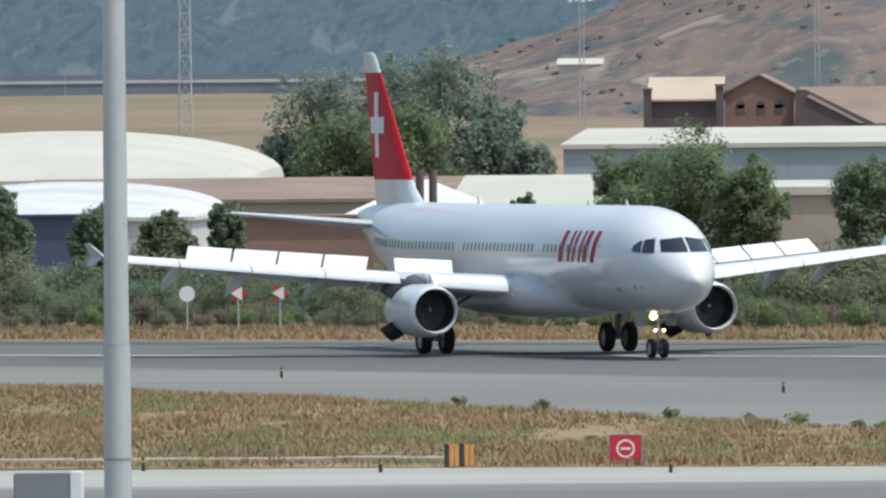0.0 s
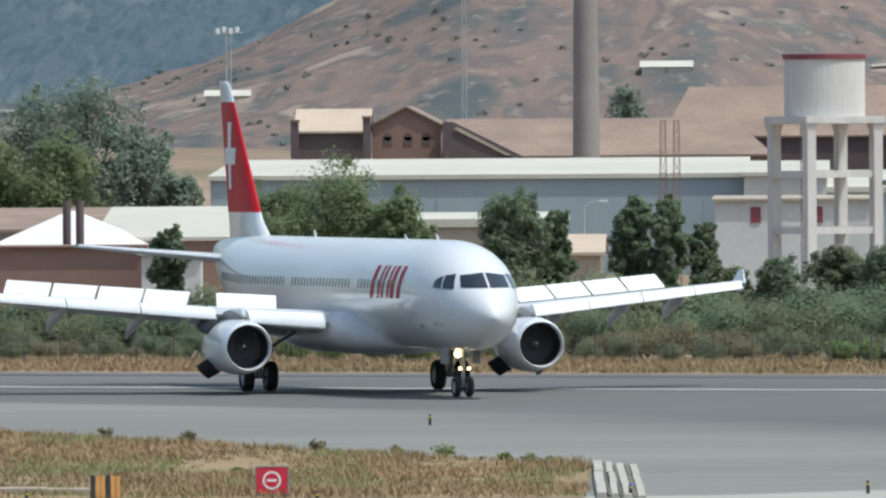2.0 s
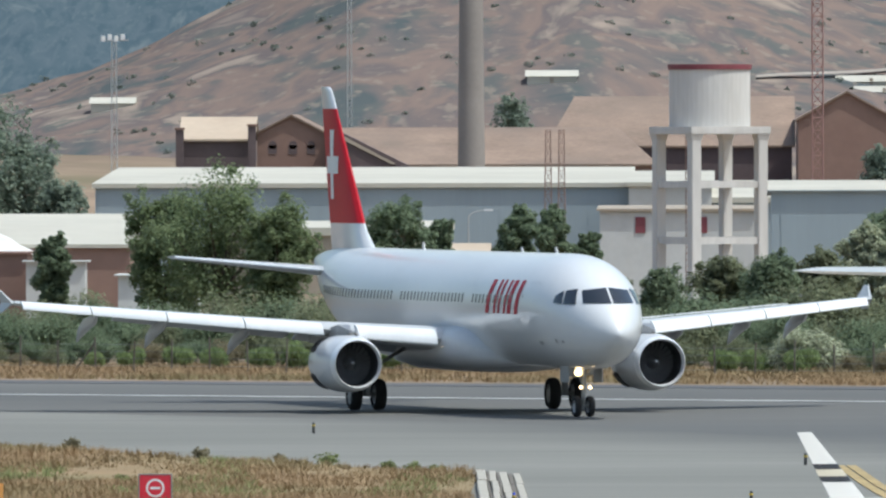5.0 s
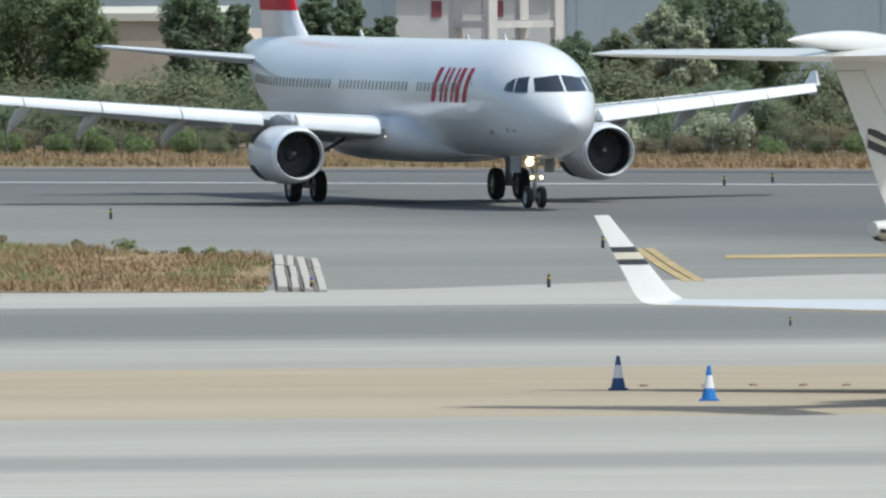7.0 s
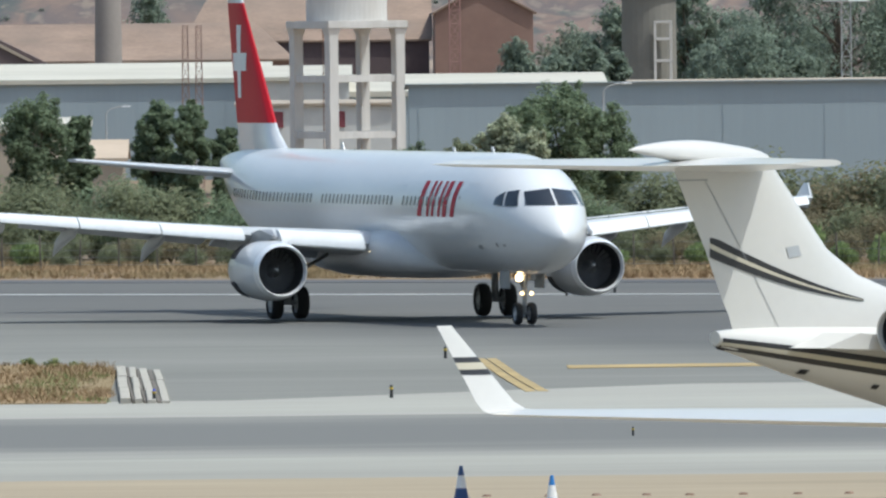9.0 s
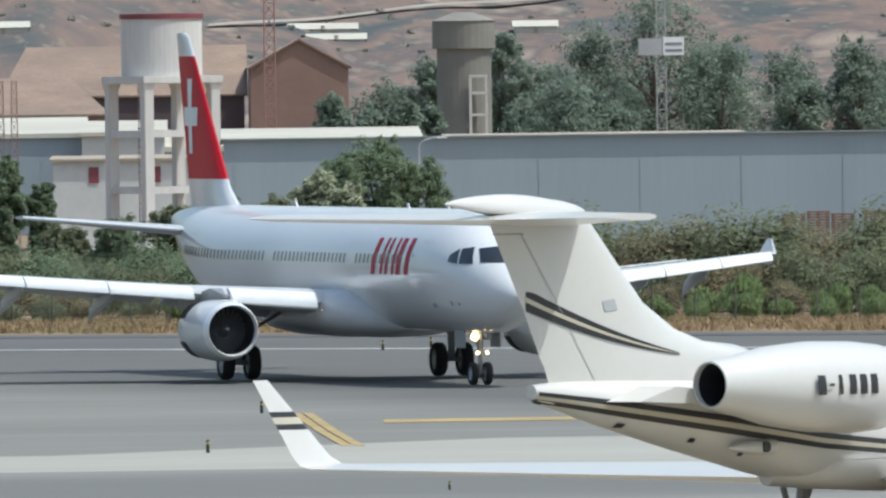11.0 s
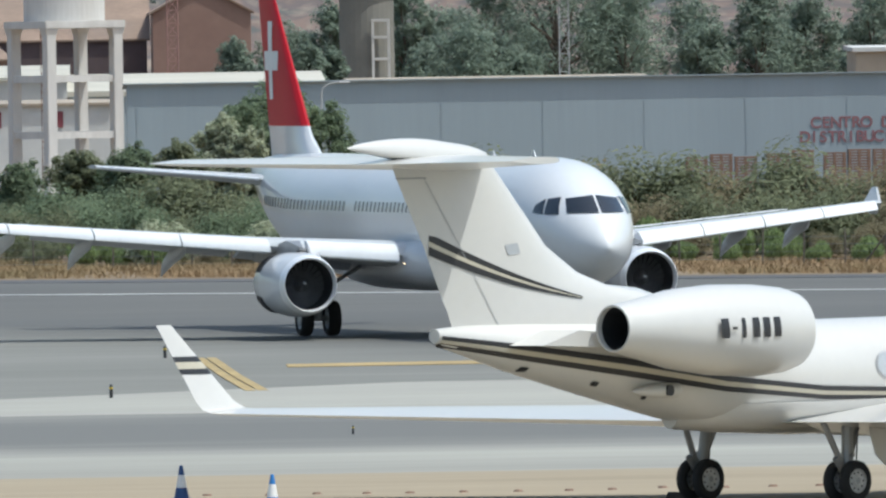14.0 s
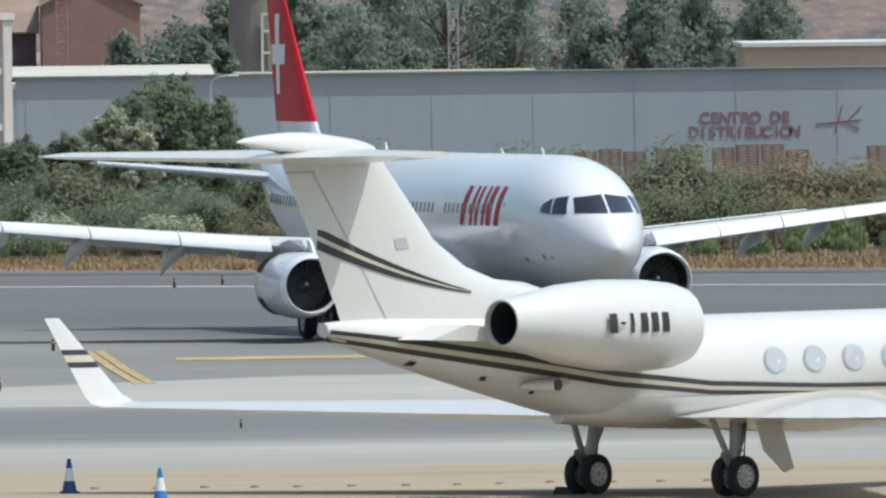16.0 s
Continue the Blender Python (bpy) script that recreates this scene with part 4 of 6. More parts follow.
def no_entry_sign():
    s = thing("no_entry_sign", "square red illuminated no-entry taxiway sign", "sign", pose(-15.65, 472.6, 0.0))
    part("face", boxed(-.44, .44, -.09, .09, .12, .86, bevel=.02), SIGN_RED, s, "bright red sign face")
    bm = bmesh.new()
    for k in range(32):
        a0, a1 = 2 * math.pi * k / 32, 2 * math.pi * (k + 1) / 32
        poly(bm, [(r * math.cos(q), -.094, .49 + r * math.sin(q)) for r, q in ((.20, a0), (.20, a1), (.26, a1), (.26, a0))])
    poly(bm, [(-.14, -.094, .455), (.14, -.094, .455), (.14, -.094, .525), (-.14, -.094, .525)])
    part("white_ring", bm, SIGN_WHITE, s, "white ring with a bar")
    part("frame", box(box(box(boxed(-.47, .47, -.10, .10, .858, .885), -.47, .47, -.1, .1, .095, .12), -.47, -.44, -.1, .1, .12, .858), .44, .47, -.1, .1, .12, .858), CABINET, s, "dark frame")
    for x in (-.3, .3):
        part("leg", tube(bmesh.new(), (x, 0, 0), (x, 0, .1), .035), CABINET, s)


def board():
    s = thing("guidance_board", "weathered orange and dark slatted guidance board", "sign", pose(-20.25, 471.0, 0.0, 0, 0, 18))
    for k in range(6):
        x = -.42 + .145 * k
        part("slat", boxed(x, x + .12, -.03, .03, .06 + .01 * (k % 2), .70 - .02 * (k % 3), bevel=.008), BLACK if k in (0, 3) else ORANGE, s, "dark slat" if k in (0, 3) else "")
    part("rail", boxed(-.44, .46, .032, .07, .16, .22), ORANGE, s)


def edge_light(x, y, blue=False, k=1.0):
    e = thing("edge_light", "short dark taxiway edge light on the pavement", "edge light", pose(x, y, 0.03), "taxiway edge lights")
    part("stem", tube(bmesh.new(), (0, 0, 0), (0, 0, .24 * k), .055 * k, .045 * k, 12), BLACK, e)
    part("collar", tube(bmesh.new(), (0, 0, .241 * k), (0, 0, .30 * k), .06 * k, n=12), LENS_Y, e, "yellow collar")
    part("lens", tube(bmesh.new(), (0, 0, .301 * k), (0, 0, .37 * k), .05 * k, .03 * k, 12), LENS_B if blue else BLACK, e)


def cone(x, y, m, label):
    c = thing("traffic_cone", label, "traffic cone", pose(x, y, 0.04), "cones behind the jet")
    part("foot", boxed(-.22, .22, -.22, .22, 0, .045, bevel=.012), m, c)
    part("lower_body", tube(bmesh.new(), (0, 0, .046), (0, 0, .27), .165, .12, 20), m, c)
    part("white_band", tube(bmesh.new(), (0, 0, .271), (0, 0, .55), .12, .072, 20), SIGN_WHITE, c, "reflective white band")
    part("tip", tube(bmesh.new(), (0, 0, .551), (0, 0, .76), .072, .035, 20), m, c)


lamp_post(), cabinet(), no_entry_sign(), board()
for x, y, bl in ((-33.0, 617.3, 0), (-22.2, 466, 0), (-14.1, 463, 0), (1.0, 472, 0), (2.8, 525, 0), (7.0, 427.4, 0), (-13.75, 579, 0), (8.0, 637.8, 0), (9.9, 643.3, 0), (-5.6, 470, 1), (-29.0, 470, 0)):
    edge_light(x, y, bl, .6 if y < 430 else 1.0)
cone(2.3, 372, NAVY_CONE, "dark blue traffic cone with a white band")
cone(4.2, 363.6, BLUE_CONE, "bright blue traffic cone with a white band")

# ---- far things ----
ROOF_WHITE = mat("cream_roof_sheeting", (0.50, 0.475, 0.40), 0.7, vary=0.1, scale=0.15, fine=1.0, bump=0.0, dirt=(0.40, 0.37, 0.31), dirt_amount=0.5, world_space=True)
ROOF_BRIGHT = mat("limewashed_roof", (0.68, 0.67, 0.64), 0.75, vary=0.12, scale=0.3, fine=2, bump=0.0, dirt=(0.52, 0.50, 0.45), dirt_amount=0.4, world_space=True)
WALL_GREY = mat("grey_metal_cladding", (0.30, 0.352, 0.38), 0.65, vary=0.06, scale=0.1, fine=1.5, bump=0.0, dirt=(0.265, 0.315, 0.342), dirt_amount=0.6, stretch=(3, 1, 0.2), world_space=True)
WALL_WHITE = mat("whitewashed_wall", (0.55, 0.55, 0.53), 0.8, vary=0.12, scale=0.3, fine=2, bump=0.0, dirt=(0.4, 0.39, 0.36), dirt_amount=0.6, world_space=True)
WALL_TAN = mat("tan_rendered_wall", (0.38, 0.32, 0.25), 0.85, vary=0.12, scale=0.2, fine=1.5, bump=0.0, dirt=(0.28, 0.24, 0.2), dirt_amount=0.6, world_space=True)
BRICK = mat("red_brick_wall", (0.25, 0.158, 0.125), 0.85, vary=0.15, scale=0.2, fine=1.5, bump=0.0, dirt=(0.22, 0.125, 0.10), dirt_amount=0.6, world_space=True)
TILES = mat("clay_tile_roof", (0.25, 0.178, 0.132), 0.85, vary=0.3, scale=0.25, fine=2.2, bump=0.0, dirt=(0.19, 0.145, 0.115), dirt_amount=0.7, world_space=True)
TILES_PALE = mat("sunbleached_tile_roof", (0.46, 0.37, 0.28), 0.85, vary=0.12, scale=0.15, fine=1.5, bump=0.0, dirt=(0.38, 0.28, 0.2), dirt_amount=0.5, world_space=True)
# Brick with wall shade put into its colour; also dark openings and vents.
SHADE_WALL = mat("dark_shaded_brick", (0.115, 0.085, 0.085), 0.85, vary=0.15, scale=0.3, fine=2, bump=0.0, world_space=True)
TOWER = mat("weathered_white_concrete", (0.60, 0.58, 0.55), 0.8, vary=0.12, scale=0.5, fine=3, bump=0.0, dirt=(0.42, 0.39, 0.35), dirt_amount=0.5, stretch=(2, 2, .3))
CHIMNEY = mat("sooty_chimney_brick", (0.26, 0.235, 0.215), 0.85, vary=0.12, scale=0.3, fine=3, bump=0.0, dirt=(0.2, 0.18, 0.165), dirt_amount=0.6)
STEEL = mat("rusty_mast_steel", (0.27, 0.18, 0.15), 0.7, 0.2, vary=0.2)
STEEL_RED = mat("red_white_mast_steel", (0.29, 0.16, 0.14), 0.6, vary=0.15)
WOOD = mat("weathered_fence_post", (0.13, 0.115, 0.095), 0.85, vary=0.25)
DOOR_RED = mat("red_shutter", (0.20, 0.05, 0.062), 0.6, vary=0.12)
OLD_TANK = mat("mossy_old_tank", (0.20, 0.19, 0.165), 0.85, vary=0.2, scale=0.4)


def gable_house(name, label, x0, x1, y0, y1, zw, zr, wall, roof, along="x", over=0.3, windows=(), win_mat=None, hips=(0.0, 0.0)):
    """A house with a saddle roof whose ridge runs along x or y; hips draw the ends of a ridge along x inwards."""
    h = thing(name, label, "building", pose((x0 + x1) / 2, y0, 0))
    cx = (x0 + x1) / 2
    X0, X1, Y1 = x0 - cx, x1 - cx, y1 - y0
    bm = bmesh.new()
    if along == "x":
        loft(bm, [[(x, 0, 0), (x, 0, zw), (x + d, Y1 / 2, zr), (x, Y1, zw), (x, Y1, 0)] for x, d in ((X0, hips[0]), (X1, -hips[1]))])
    else:
        loft(bm, [[(X0, y, 0), (X0, y, zw), (0, y, zr), (X1, y, zw), (X1, y, 0)] for y in (0, Y1)])
    part("wall", bm, wall, h)
    t = .18
    if along == "x":
        ze = zw - over * (zr - zw) / (Y1 / 2)
        ends = [(X0 - over, X0 - over * (not hips[0]) + hips[0]), (X1 + over, X1 + over * (not hips[1]) - hips[1])]
        for ye in (-over, Y1 + over):
            part("roof", loft(bmesh.new(), [[(xe, ye, ze), (xr, Y1 / 2, zr + .01), (xr, Y1 / 2, zr + t), (xe, ye, ze + t)] for xe, xr in ends]), roof, h)
        for (xe, xr), hip in zip(ends, hips):
            if hip:
                bm = bmesh.new()
                loft(bm, [[(xe, -over, z + ze), (xe, Y1 + over, z + ze), (xr, Y1 / 2, z + zr)] for z in (.012, t + .004)])
                part("roof_hip", bm, roof, h)
    else:
        ze = zw - over * (zr - zw) / X1
        for e in (X0 - over, X1 + over):
            part("roof", loft(bmesh.new(), [[(e, y, ze), (0, y, zr + .01), (0, y, zr + t), (e, y, ze + t)] for y in (-over, Y1 + over)]), roof, h)
    for wx, wz, ww, wh in windows:
        bm = boxed(wx - cx - ww / 2, wx - cx + ww / 2, -.05, .02, wz, wz + wh)
        wi = part("window", bm, win_mat or SHADE_WALL, h, "dark arched window opening")
        bm = tube(bmesh.new(), (wx - cx, -.05, wz + wh), (wx - cx, .02, wz + wh), ww / 2, n=14)
        part("window_arch", bm, win_mat or SHADE_WALL, wi)
    return h


def shed(name, label, x0, x1, y0, y1, z, wall, roof=None, rise=0.0, cap=0.25, category="building"):
    """A flat or slightly pitched block with a proud roof edge."""
    h = thing(name, label, category, pose((x0 + x1) / 2, y0, 0))
    w, d = (x1 - x0) / 2, y1 - y0
    part("wall", boxed(-w, w, 0, d, 0, z), wall, h)
    part("roof", loft(bmesh.new(), [[(x, -.25, z + .004), (x, d + .25, z + rise + .004), (x, d + .25, z + rise + cap), (x, -.25, z + cap)] for x in (-w - .2, w + .2)]), roof or wall, h)
    return h


def ribs(h, x0, x1, z0, z1, step, m):
    x = x0
    while x < x1:
        part("cladding_rib", boxed(x, x + .05, -.025, -.004, z0, z1), m, h)
        x += step


# long pale warehouse with a shallow roof
ware = shed("long_warehouse", "long low warehouse with a cream roof and grey walls", -40.3, -5.6, 1100, 1150, 6.3, WALL_GREY, ROOF_WHITE, 0.9, 0.3)
ribs(ware, -17.2, 17.2, 0.1, 6.2, 2.9, WALL_GREY)
shed("white_block", "white-walled end block of a warehouse", -5.55, -0.2, 1092, 1140, 6.4, WALL_WHITE, ROOF_WHITE, .6)
shed("long_white_roof", "long low building with a bright white roof", -0.1, 16.5, 1095, 1125, 5.3, WALL_GREY, ROOF_WHITE, 1.0, .35)
shed("low_beige_shed", "low beige shed in front of the warehouse", -31, -16.5, 1040, 1060, 3.6, WALL_TAN, ROOF_WHITE, .3, .5)
sh = shed("low_white_house", "low whitewashed house with red shutters", -6.8, 2.4, 1000, 1020, 5.3, WALL_WHITE, WALL_TAN, .1, .14)
for x in (-4.4, -0.75):
    part("shutter", boxed(x + 2.2 - .3, x + 2.2 + .3, -.06, .05, 4.0, 4.95), DOOR_RED, sh, "dark red shutter")
gable_house("small_tan_house", "small low house with a pale tan gable", -17.5, -13.6, 1000, 1012, 2.2, 3.2, WALL_TAN, TILES_PALE)
# grey distribution centre
HALL_Y = 900
hall = shed("distribution_hall", "long grey metal-clad distribution hall", 3.0, 120, HALL_Y, 912, 6.88, WALL_GREY, WALL_GREY, -.3, .07)
ribs(hall, -58, 58, .1, 6.8, 5.4, WALL_GREY)


def lettering(text, x, z, size, y, pitch):
    """Each letter a part of its own, set at an even pitch."""
    for k, ch in enumerate(text):
        if ch == " ":
            continue
        cu = bpy.data.curves.new("letter", "FONT")
        cu.body, cu.size, cu.extrude, cu.align_x, cu.offset = ch, size, .01, "CENTER", .018
        tmp = new("letter_text", cu)
        me = bpy.data.meshes.new_from_object(tmp.evaluated_get(bpy.context.evaluated_depsgraph_get()))
        bpy.data.objects.remove(tmp)
        me.materials.append(FADED)
        ob = new("letter", me)
        ob.parent = hall
        ob.matrix_basis = pose(x - 61.5 + (k - (len(text) - 1) / 2) * pitch, y, z, 90, 0, 0)
        tagged(ob, "faded dark red painted letter")


FADED = mat("faded_red_lettering", (0.26, 0.13, 0.14), 0.8, vary=0.2, scale=1, fine=5, bump=0.0)
lettering("CENTRO DE", 41.8, 4.0, 0.84, -.03, .54)
lettering("DISTRIBUCION", 41.75, 3.24, 0.84, -.03, .49)
# worn scribble beside the lettering
bm = bmesh.new()
for p, q in (((45.6, 3.9), (48.0, 4.1)), ((46.6, 3.4), (47.0, 4.9)), ((46.9, 4.1), (47.9, 3.6)), ((47.2, 4.0), (48.0, 4.8))):
    tube(bm, (p[0] - 61.5, -.03, p[1]), (q[0] - 61.5, -.03, q[1]), .035, n=6)
part("painted_scrawl", bm, FADED, hall, "faded painted scrawl")
bx = shed("beige_rooftop_block", "low beige block behind the hall roof", 46.5, 60, 1000, 1012, 7.7, WALL_TAN, WALL_WHITE, .1)
shed("tan_low_wall", "low tan building behind the hall", 17, 35, 1030, 1042, 6.3, WALL_TAN, WALL_TAN, .05, .1)

# red brick works
gable_house("brick_works", "red brick gabled works building with arched openings", -40.6, -34.5, 1500, 1525, 9.45, 11.0, BRICK, TILES, "y", windows=[(x, 7.65, .75, .8) for x in (-39.2, -37.4, -35.8)])
# Annexe, lean-to and piers take the shade-coloured brick, darker than the works.
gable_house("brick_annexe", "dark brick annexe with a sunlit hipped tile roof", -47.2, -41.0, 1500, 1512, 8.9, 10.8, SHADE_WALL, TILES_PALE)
gable_house("tiled_long_hall", "long hall with a red-brown tile roof", -34.0, -5.5, 1503, 1530, 6.6, 9.8, BRICK, TILES, hips=(0, 3.2))
wedge = thing("brick_lean_to", "brick lean-to in painted shade with a sloping pale coping", "building", pose(-34.25, 1497, 0))
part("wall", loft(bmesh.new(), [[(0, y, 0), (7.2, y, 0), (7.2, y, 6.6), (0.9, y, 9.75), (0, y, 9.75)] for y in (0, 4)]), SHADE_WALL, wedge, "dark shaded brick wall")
part("coping", loft(bmesh.new(), [[(1.0, y, 9.1), (5.6, y, 6.75), (6.1, y, 6.75), (1.3, y, 9.3)] for y in (-.15, -.01)]), WALL_TAN, wedge, "pale sloping coping")
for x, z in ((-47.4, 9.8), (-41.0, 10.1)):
    pier = thing("brick_pier", "square shade-dark brick pier at a roof corner", "pier", pose(x, 1498.8, 0), "brick piers")
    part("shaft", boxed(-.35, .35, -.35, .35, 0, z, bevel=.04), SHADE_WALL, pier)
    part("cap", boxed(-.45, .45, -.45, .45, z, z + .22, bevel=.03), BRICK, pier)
gable_house("far_brick_hall", "terracotta brick hall with a broad gable", 7.4, 16.1, 1500, 1540, 10.6, 13.0, BRICK, TILES, "y")
gable_house("far_tiled_hall", "hall with a weathered tan tile roof", -15.0, 7.0, 1532, 1560, 8.2, 12.6, SHADE_WALL, TILES, hips=(2.2, 0))


def chimney():
    c = thing("factory_chimney", "tall tapering grey brick factory chimney", "chimney", pose(-18.7, 1300, 0))
    part("shaft", tube(bmesh.new(), (0, 0, 0), (0, 0, 48), 1.12, .62, 40), CHIMNEY, c, smooth=True)
    part("base", boxed(-1.6, 1.6, -1.6, 1.6, 0, 5.5, bevel=.1), CHIMNEY, c)


def water_tower():
    w = thing("water_tower", "white concrete water tower on four square columns", "water tower", pose(-0.28, 980, 0, 0, 0, 28))
    part("tank", tube(bmesh.new(), (0, 0, 10.3), (0, 0, 13.6), 2.35, n=48), TOWER, w, "round white tank", smooth=False)
    part("tank_rim", tube(bmesh.new(), (0, 0, 13.6), (0, 0, 13.9), 2.44, n=48), DOOR_RED, w, "red painted tank rim")
    part("platform", boxed(-2.62, 2.62, -2.62, 2.62, 9.85, 10.29, bevel=.04), TOWER, w)
    A = 2.18
    for x in (-A, A):
        for y in (-A, A):
            part("column", boxed(x - .31, x + .31, y - .31, y + .31, 0, 9.85, bevel=.04), TOWER, w)
            part("haunch", loft(bmesh.new(), [[(x - e, y - e, z), (x + e, y - e, z), (x + e, y + e, z), (x - e, y + e, z)] for e, z in ((.315, 9.5), (.4, 9.848))]), TOWER, w)
    for z in (3.5, 6.75):
        for q in (-A, A):
            part("beam", boxed(-A + .312, A - .312, q - .2, q + .2, z, z + .4), TOWER, w)
            part("beam", boxed(q - .2, q + .2, -A + .312, A - .312, z, z + .4), TOWER, w)
    bm = bmesh.new()
    for k in range(26):
        z = .4 + k * .36
        for dx in (-.75, -.15):
            box(bm, dx - 1.0, dx - .96, -.3, -.26, z, z + .36)
        box(bm, -1.75, -1.15, -.3, -.27, z, z + .04)
        tube(bm, (-1.75, -.28, z), (-1.15, -.28, z + .36), .02, n=4)
    part("ladder_cage", bm, STEEL, w, "thin rusty ladder cage")


def old_tower():
    w = thing("old_water_tower", "mossy grey old water tower with a pale concrete frame", "water tower", pose(24.6, 1400, 0))
    part("tank", tube(bmesh.new(), (0, 0, 12.0), (0, 0, 14.3), 2.6, n=28), OLD_TANK, w)
    part("roof", tube(bmesh.new(), (0, 0, 14.3), (0, 0, 15.0), 2.7, .8, 28), OLD_TANK, w)
    part("shaft", tube(bmesh.new(), (0, 0, 0), (0, 0, 12), 2.3, 2.25, 28), OLD_TANK, w, "dark mossy shaft")
    for x in (.45, 1.75):
        part("leg", boxed(x - .11, x + .11, -2.75, -2.5, 0, 9.6, bevel=.02), TOWER, w, "pale concrete leg")
    for z in (6.4, 8.2, 9.6):
        part("tie_beam", boxed(.34, 1.86, -2.77, -2.48, z, z + .22, bevel=.02), TOWER, w, "pale concrete tie beam")


def mast(name, label, x, y, h, w0, w1, m, z0=0.0, step=1.4, r=.05):
    """A square lattice mast."""
    o = thing(name, label, "mast", pose(x, y, 0))
    W = lambda z: w0 + (w1 - w0) * z / h
    leg = [bmesh.new() for _ in range(4)]
    brace = bmesh.new()
    cs = [(-1, -1), (1, -1), (1, 1), (-1, 1)]
    for k, (a_, b_) in enumerate(cs):
        tube(leg[k], (a_ * w0 / 2, b_ * w0 / 2, 0), (a_ * w1 / 2, b_ * w1 / 2, h), r, n=6)
        part("leg", leg[k], m, o)
    z = 0
    while z < h - .1:
        z2 = min(h, z + step)
        for k in range(4):
            p, q = cs[k], cs[(k + 1) % 4]
            tube(brace, (p[0] * W(z) / 2, p[1] * W(z) / 2, z), (q[0] * W(z2) / 2, q[1] * W(z2) / 2, z2), r * .6, n=4)
            tube(brace, (p[0] * W(z2) / 2, p[1] * W(z2) / 2, z2), (q[0] * W(z2) / 2, q[1] * W(z2) / 2, z2), r * .6, n=4)
        z = z2
    part("bracing", brace, m, o)
    return o


chimney(), water_tower(), old_tower()
mast("lattice_mast", "tall red and white lattice radio mast", 7.3, 1200, 30, .75, .75, STEEL_RED, step=.9)
mast("lattice_mast", "slim grey lattice radio mast", -64.9, 1100, 24, 1.0, .5, GALV, r=.035)
fm = mast("floodlight_mast", "thin mast with a cluster of floodlights", -46.15, 1300, 16.8, .5, .35, GALV, r=.03)
for k in range(4):
    part("floodlight", boxed(-1.0 + .5 * k, -.68 + .5 * k, -.2, .1, 16.75 + .1 * (k % 2), 17.2 + .1 * (k % 2), bevel=.03), SIGN_WHITE, fm)
part("crossbar", boxed(-1.1, 1.1, .11, .18, 16.8, 16.9), GALV, fm)
for x in (-9.85, -9.05):
    mast("power_pylon", "thin rusty lattice power pylon", x, 1000, 10.1, .55, .3, STEEL, r=.03, step=.7)
bm_ = mast("billboard_mast", "lattice mast carrying a small white billboard", 38.0, 1300, 24, .8, .6, GALV, r=.04)
part("billboard", boxed(.15, 1.75, -.6, -.5, 11.2, 12.6), SIGN_WHITE, bm_, "white billboard face")
part("billboard_wing", boxed(-1.75, .05, -.6, -.55, 11.2, 12.5), GALV, bm_, "grey billboard seen edge-lit")
for z in (11.45, 11.95):
    part("billboard_bars", boxed(.3, 1.6, -.62, -.604, z, z + .22), CABINET, bm_, "plain grey bar in place of writing")
mast("lattice_mast", "thin far lattice mast", -41.0, 1900, 26, .6, .4, GALV, r=.03)

# low buildings with pale roofs behind the hedge
def dome_hall(name, label, x0, x1, y0, y1, zw, zt, m, wall):
    h = thing(name, label, "building", pose((x0 + x1) / 2, y0, 0))
    w = (x1 - x0) / 2
    ts = np.linspace(0, math.pi, 21)
    rise = lambda f: (zt - zw) * math.sin(f * math.pi / 2) ** .8
    d = y1 - y0
    bm = loft(bmesh.new(), [[(-w * math.cos(t), d * f, zw + rise(f) * math.sin(t) ** .9) for t in ts] + [(w, d * f, zw - .2), (-w, d * f, zw - .2)] for f in (0, .12, .3, .5, .75, 1)])
    part("roof", bm, m, h)
    part("wall", boxed(-w + .2, w - .2, .2, y1 - y0 - .2, 0, zw - .2), wall, h)


dome_hall("vaulted_hall", "large hall with a low vaulted cream roof", -78, -52.4, 950, 985, 5.4, 8.1, ROOF_WHITE, WALL_TAN)
dome_hall("vaulted_hall", "hall with a low vaulted white roof", -66, -49.7, 850, 880, 4.1, 5.75, WALL_WHITE, WALL_WHITE)
shed("blue_wall_shed", "dark blue-grey shed below the vaulted roof", -58.8, -54.5, 846, 849, 4.2, mat("dark_blue_cladding", (0.06, 0.08, 0.13), 0.6), None, 0, .1)
gable_house("white_hipped_house", "white hipped roof behind a brown parapet", -44.8, -36.4, 900, 912, 3.5, 5.35, WALL_WHITE, ROOF_BRIGHT, hips=(4.0, 4.0))
for x in (-40.6, -39.9):
    ch = thing("roof_vent", "dark twin roof vent stack", "vent", pose(x, 899.2, 0), "roof vents")
    part("vent_pipe", tube(bmesh.new(), (0, 0, 0), (0, 0, 6.1), .22, n=12), SHADE_WALL, ch)
shed("brown_parapet_house", "long low house with a brown parapet", -56, -36.2, 890, 897, 3.7, BRICK, BRICK, 0, .1)
shed("brown_roof_hall", "long low hall with a faded brown roof", -64, -40, 915, 945, 4.3, WALL_TAN, TILES, 1.0, .2)
shed("pale_roof_hall", "low hall with a pale yellow roof", -39.3, -31.3, 905, 930, 3.9, BRICK, ROOF_WHITE, 1.5, .2)
shed("white_lean_to", "small white lean-to beside a brown house", -36.1, -33.0, 886, 889, 3.3, WALL_WHITE, WALL_WHITE, 0, .08)
shed("white_lean_to", "small white block among the trees", -30, -26, 850, 856, 2.9, WALL_WHITE, WALL_WHITE, 0, .08)

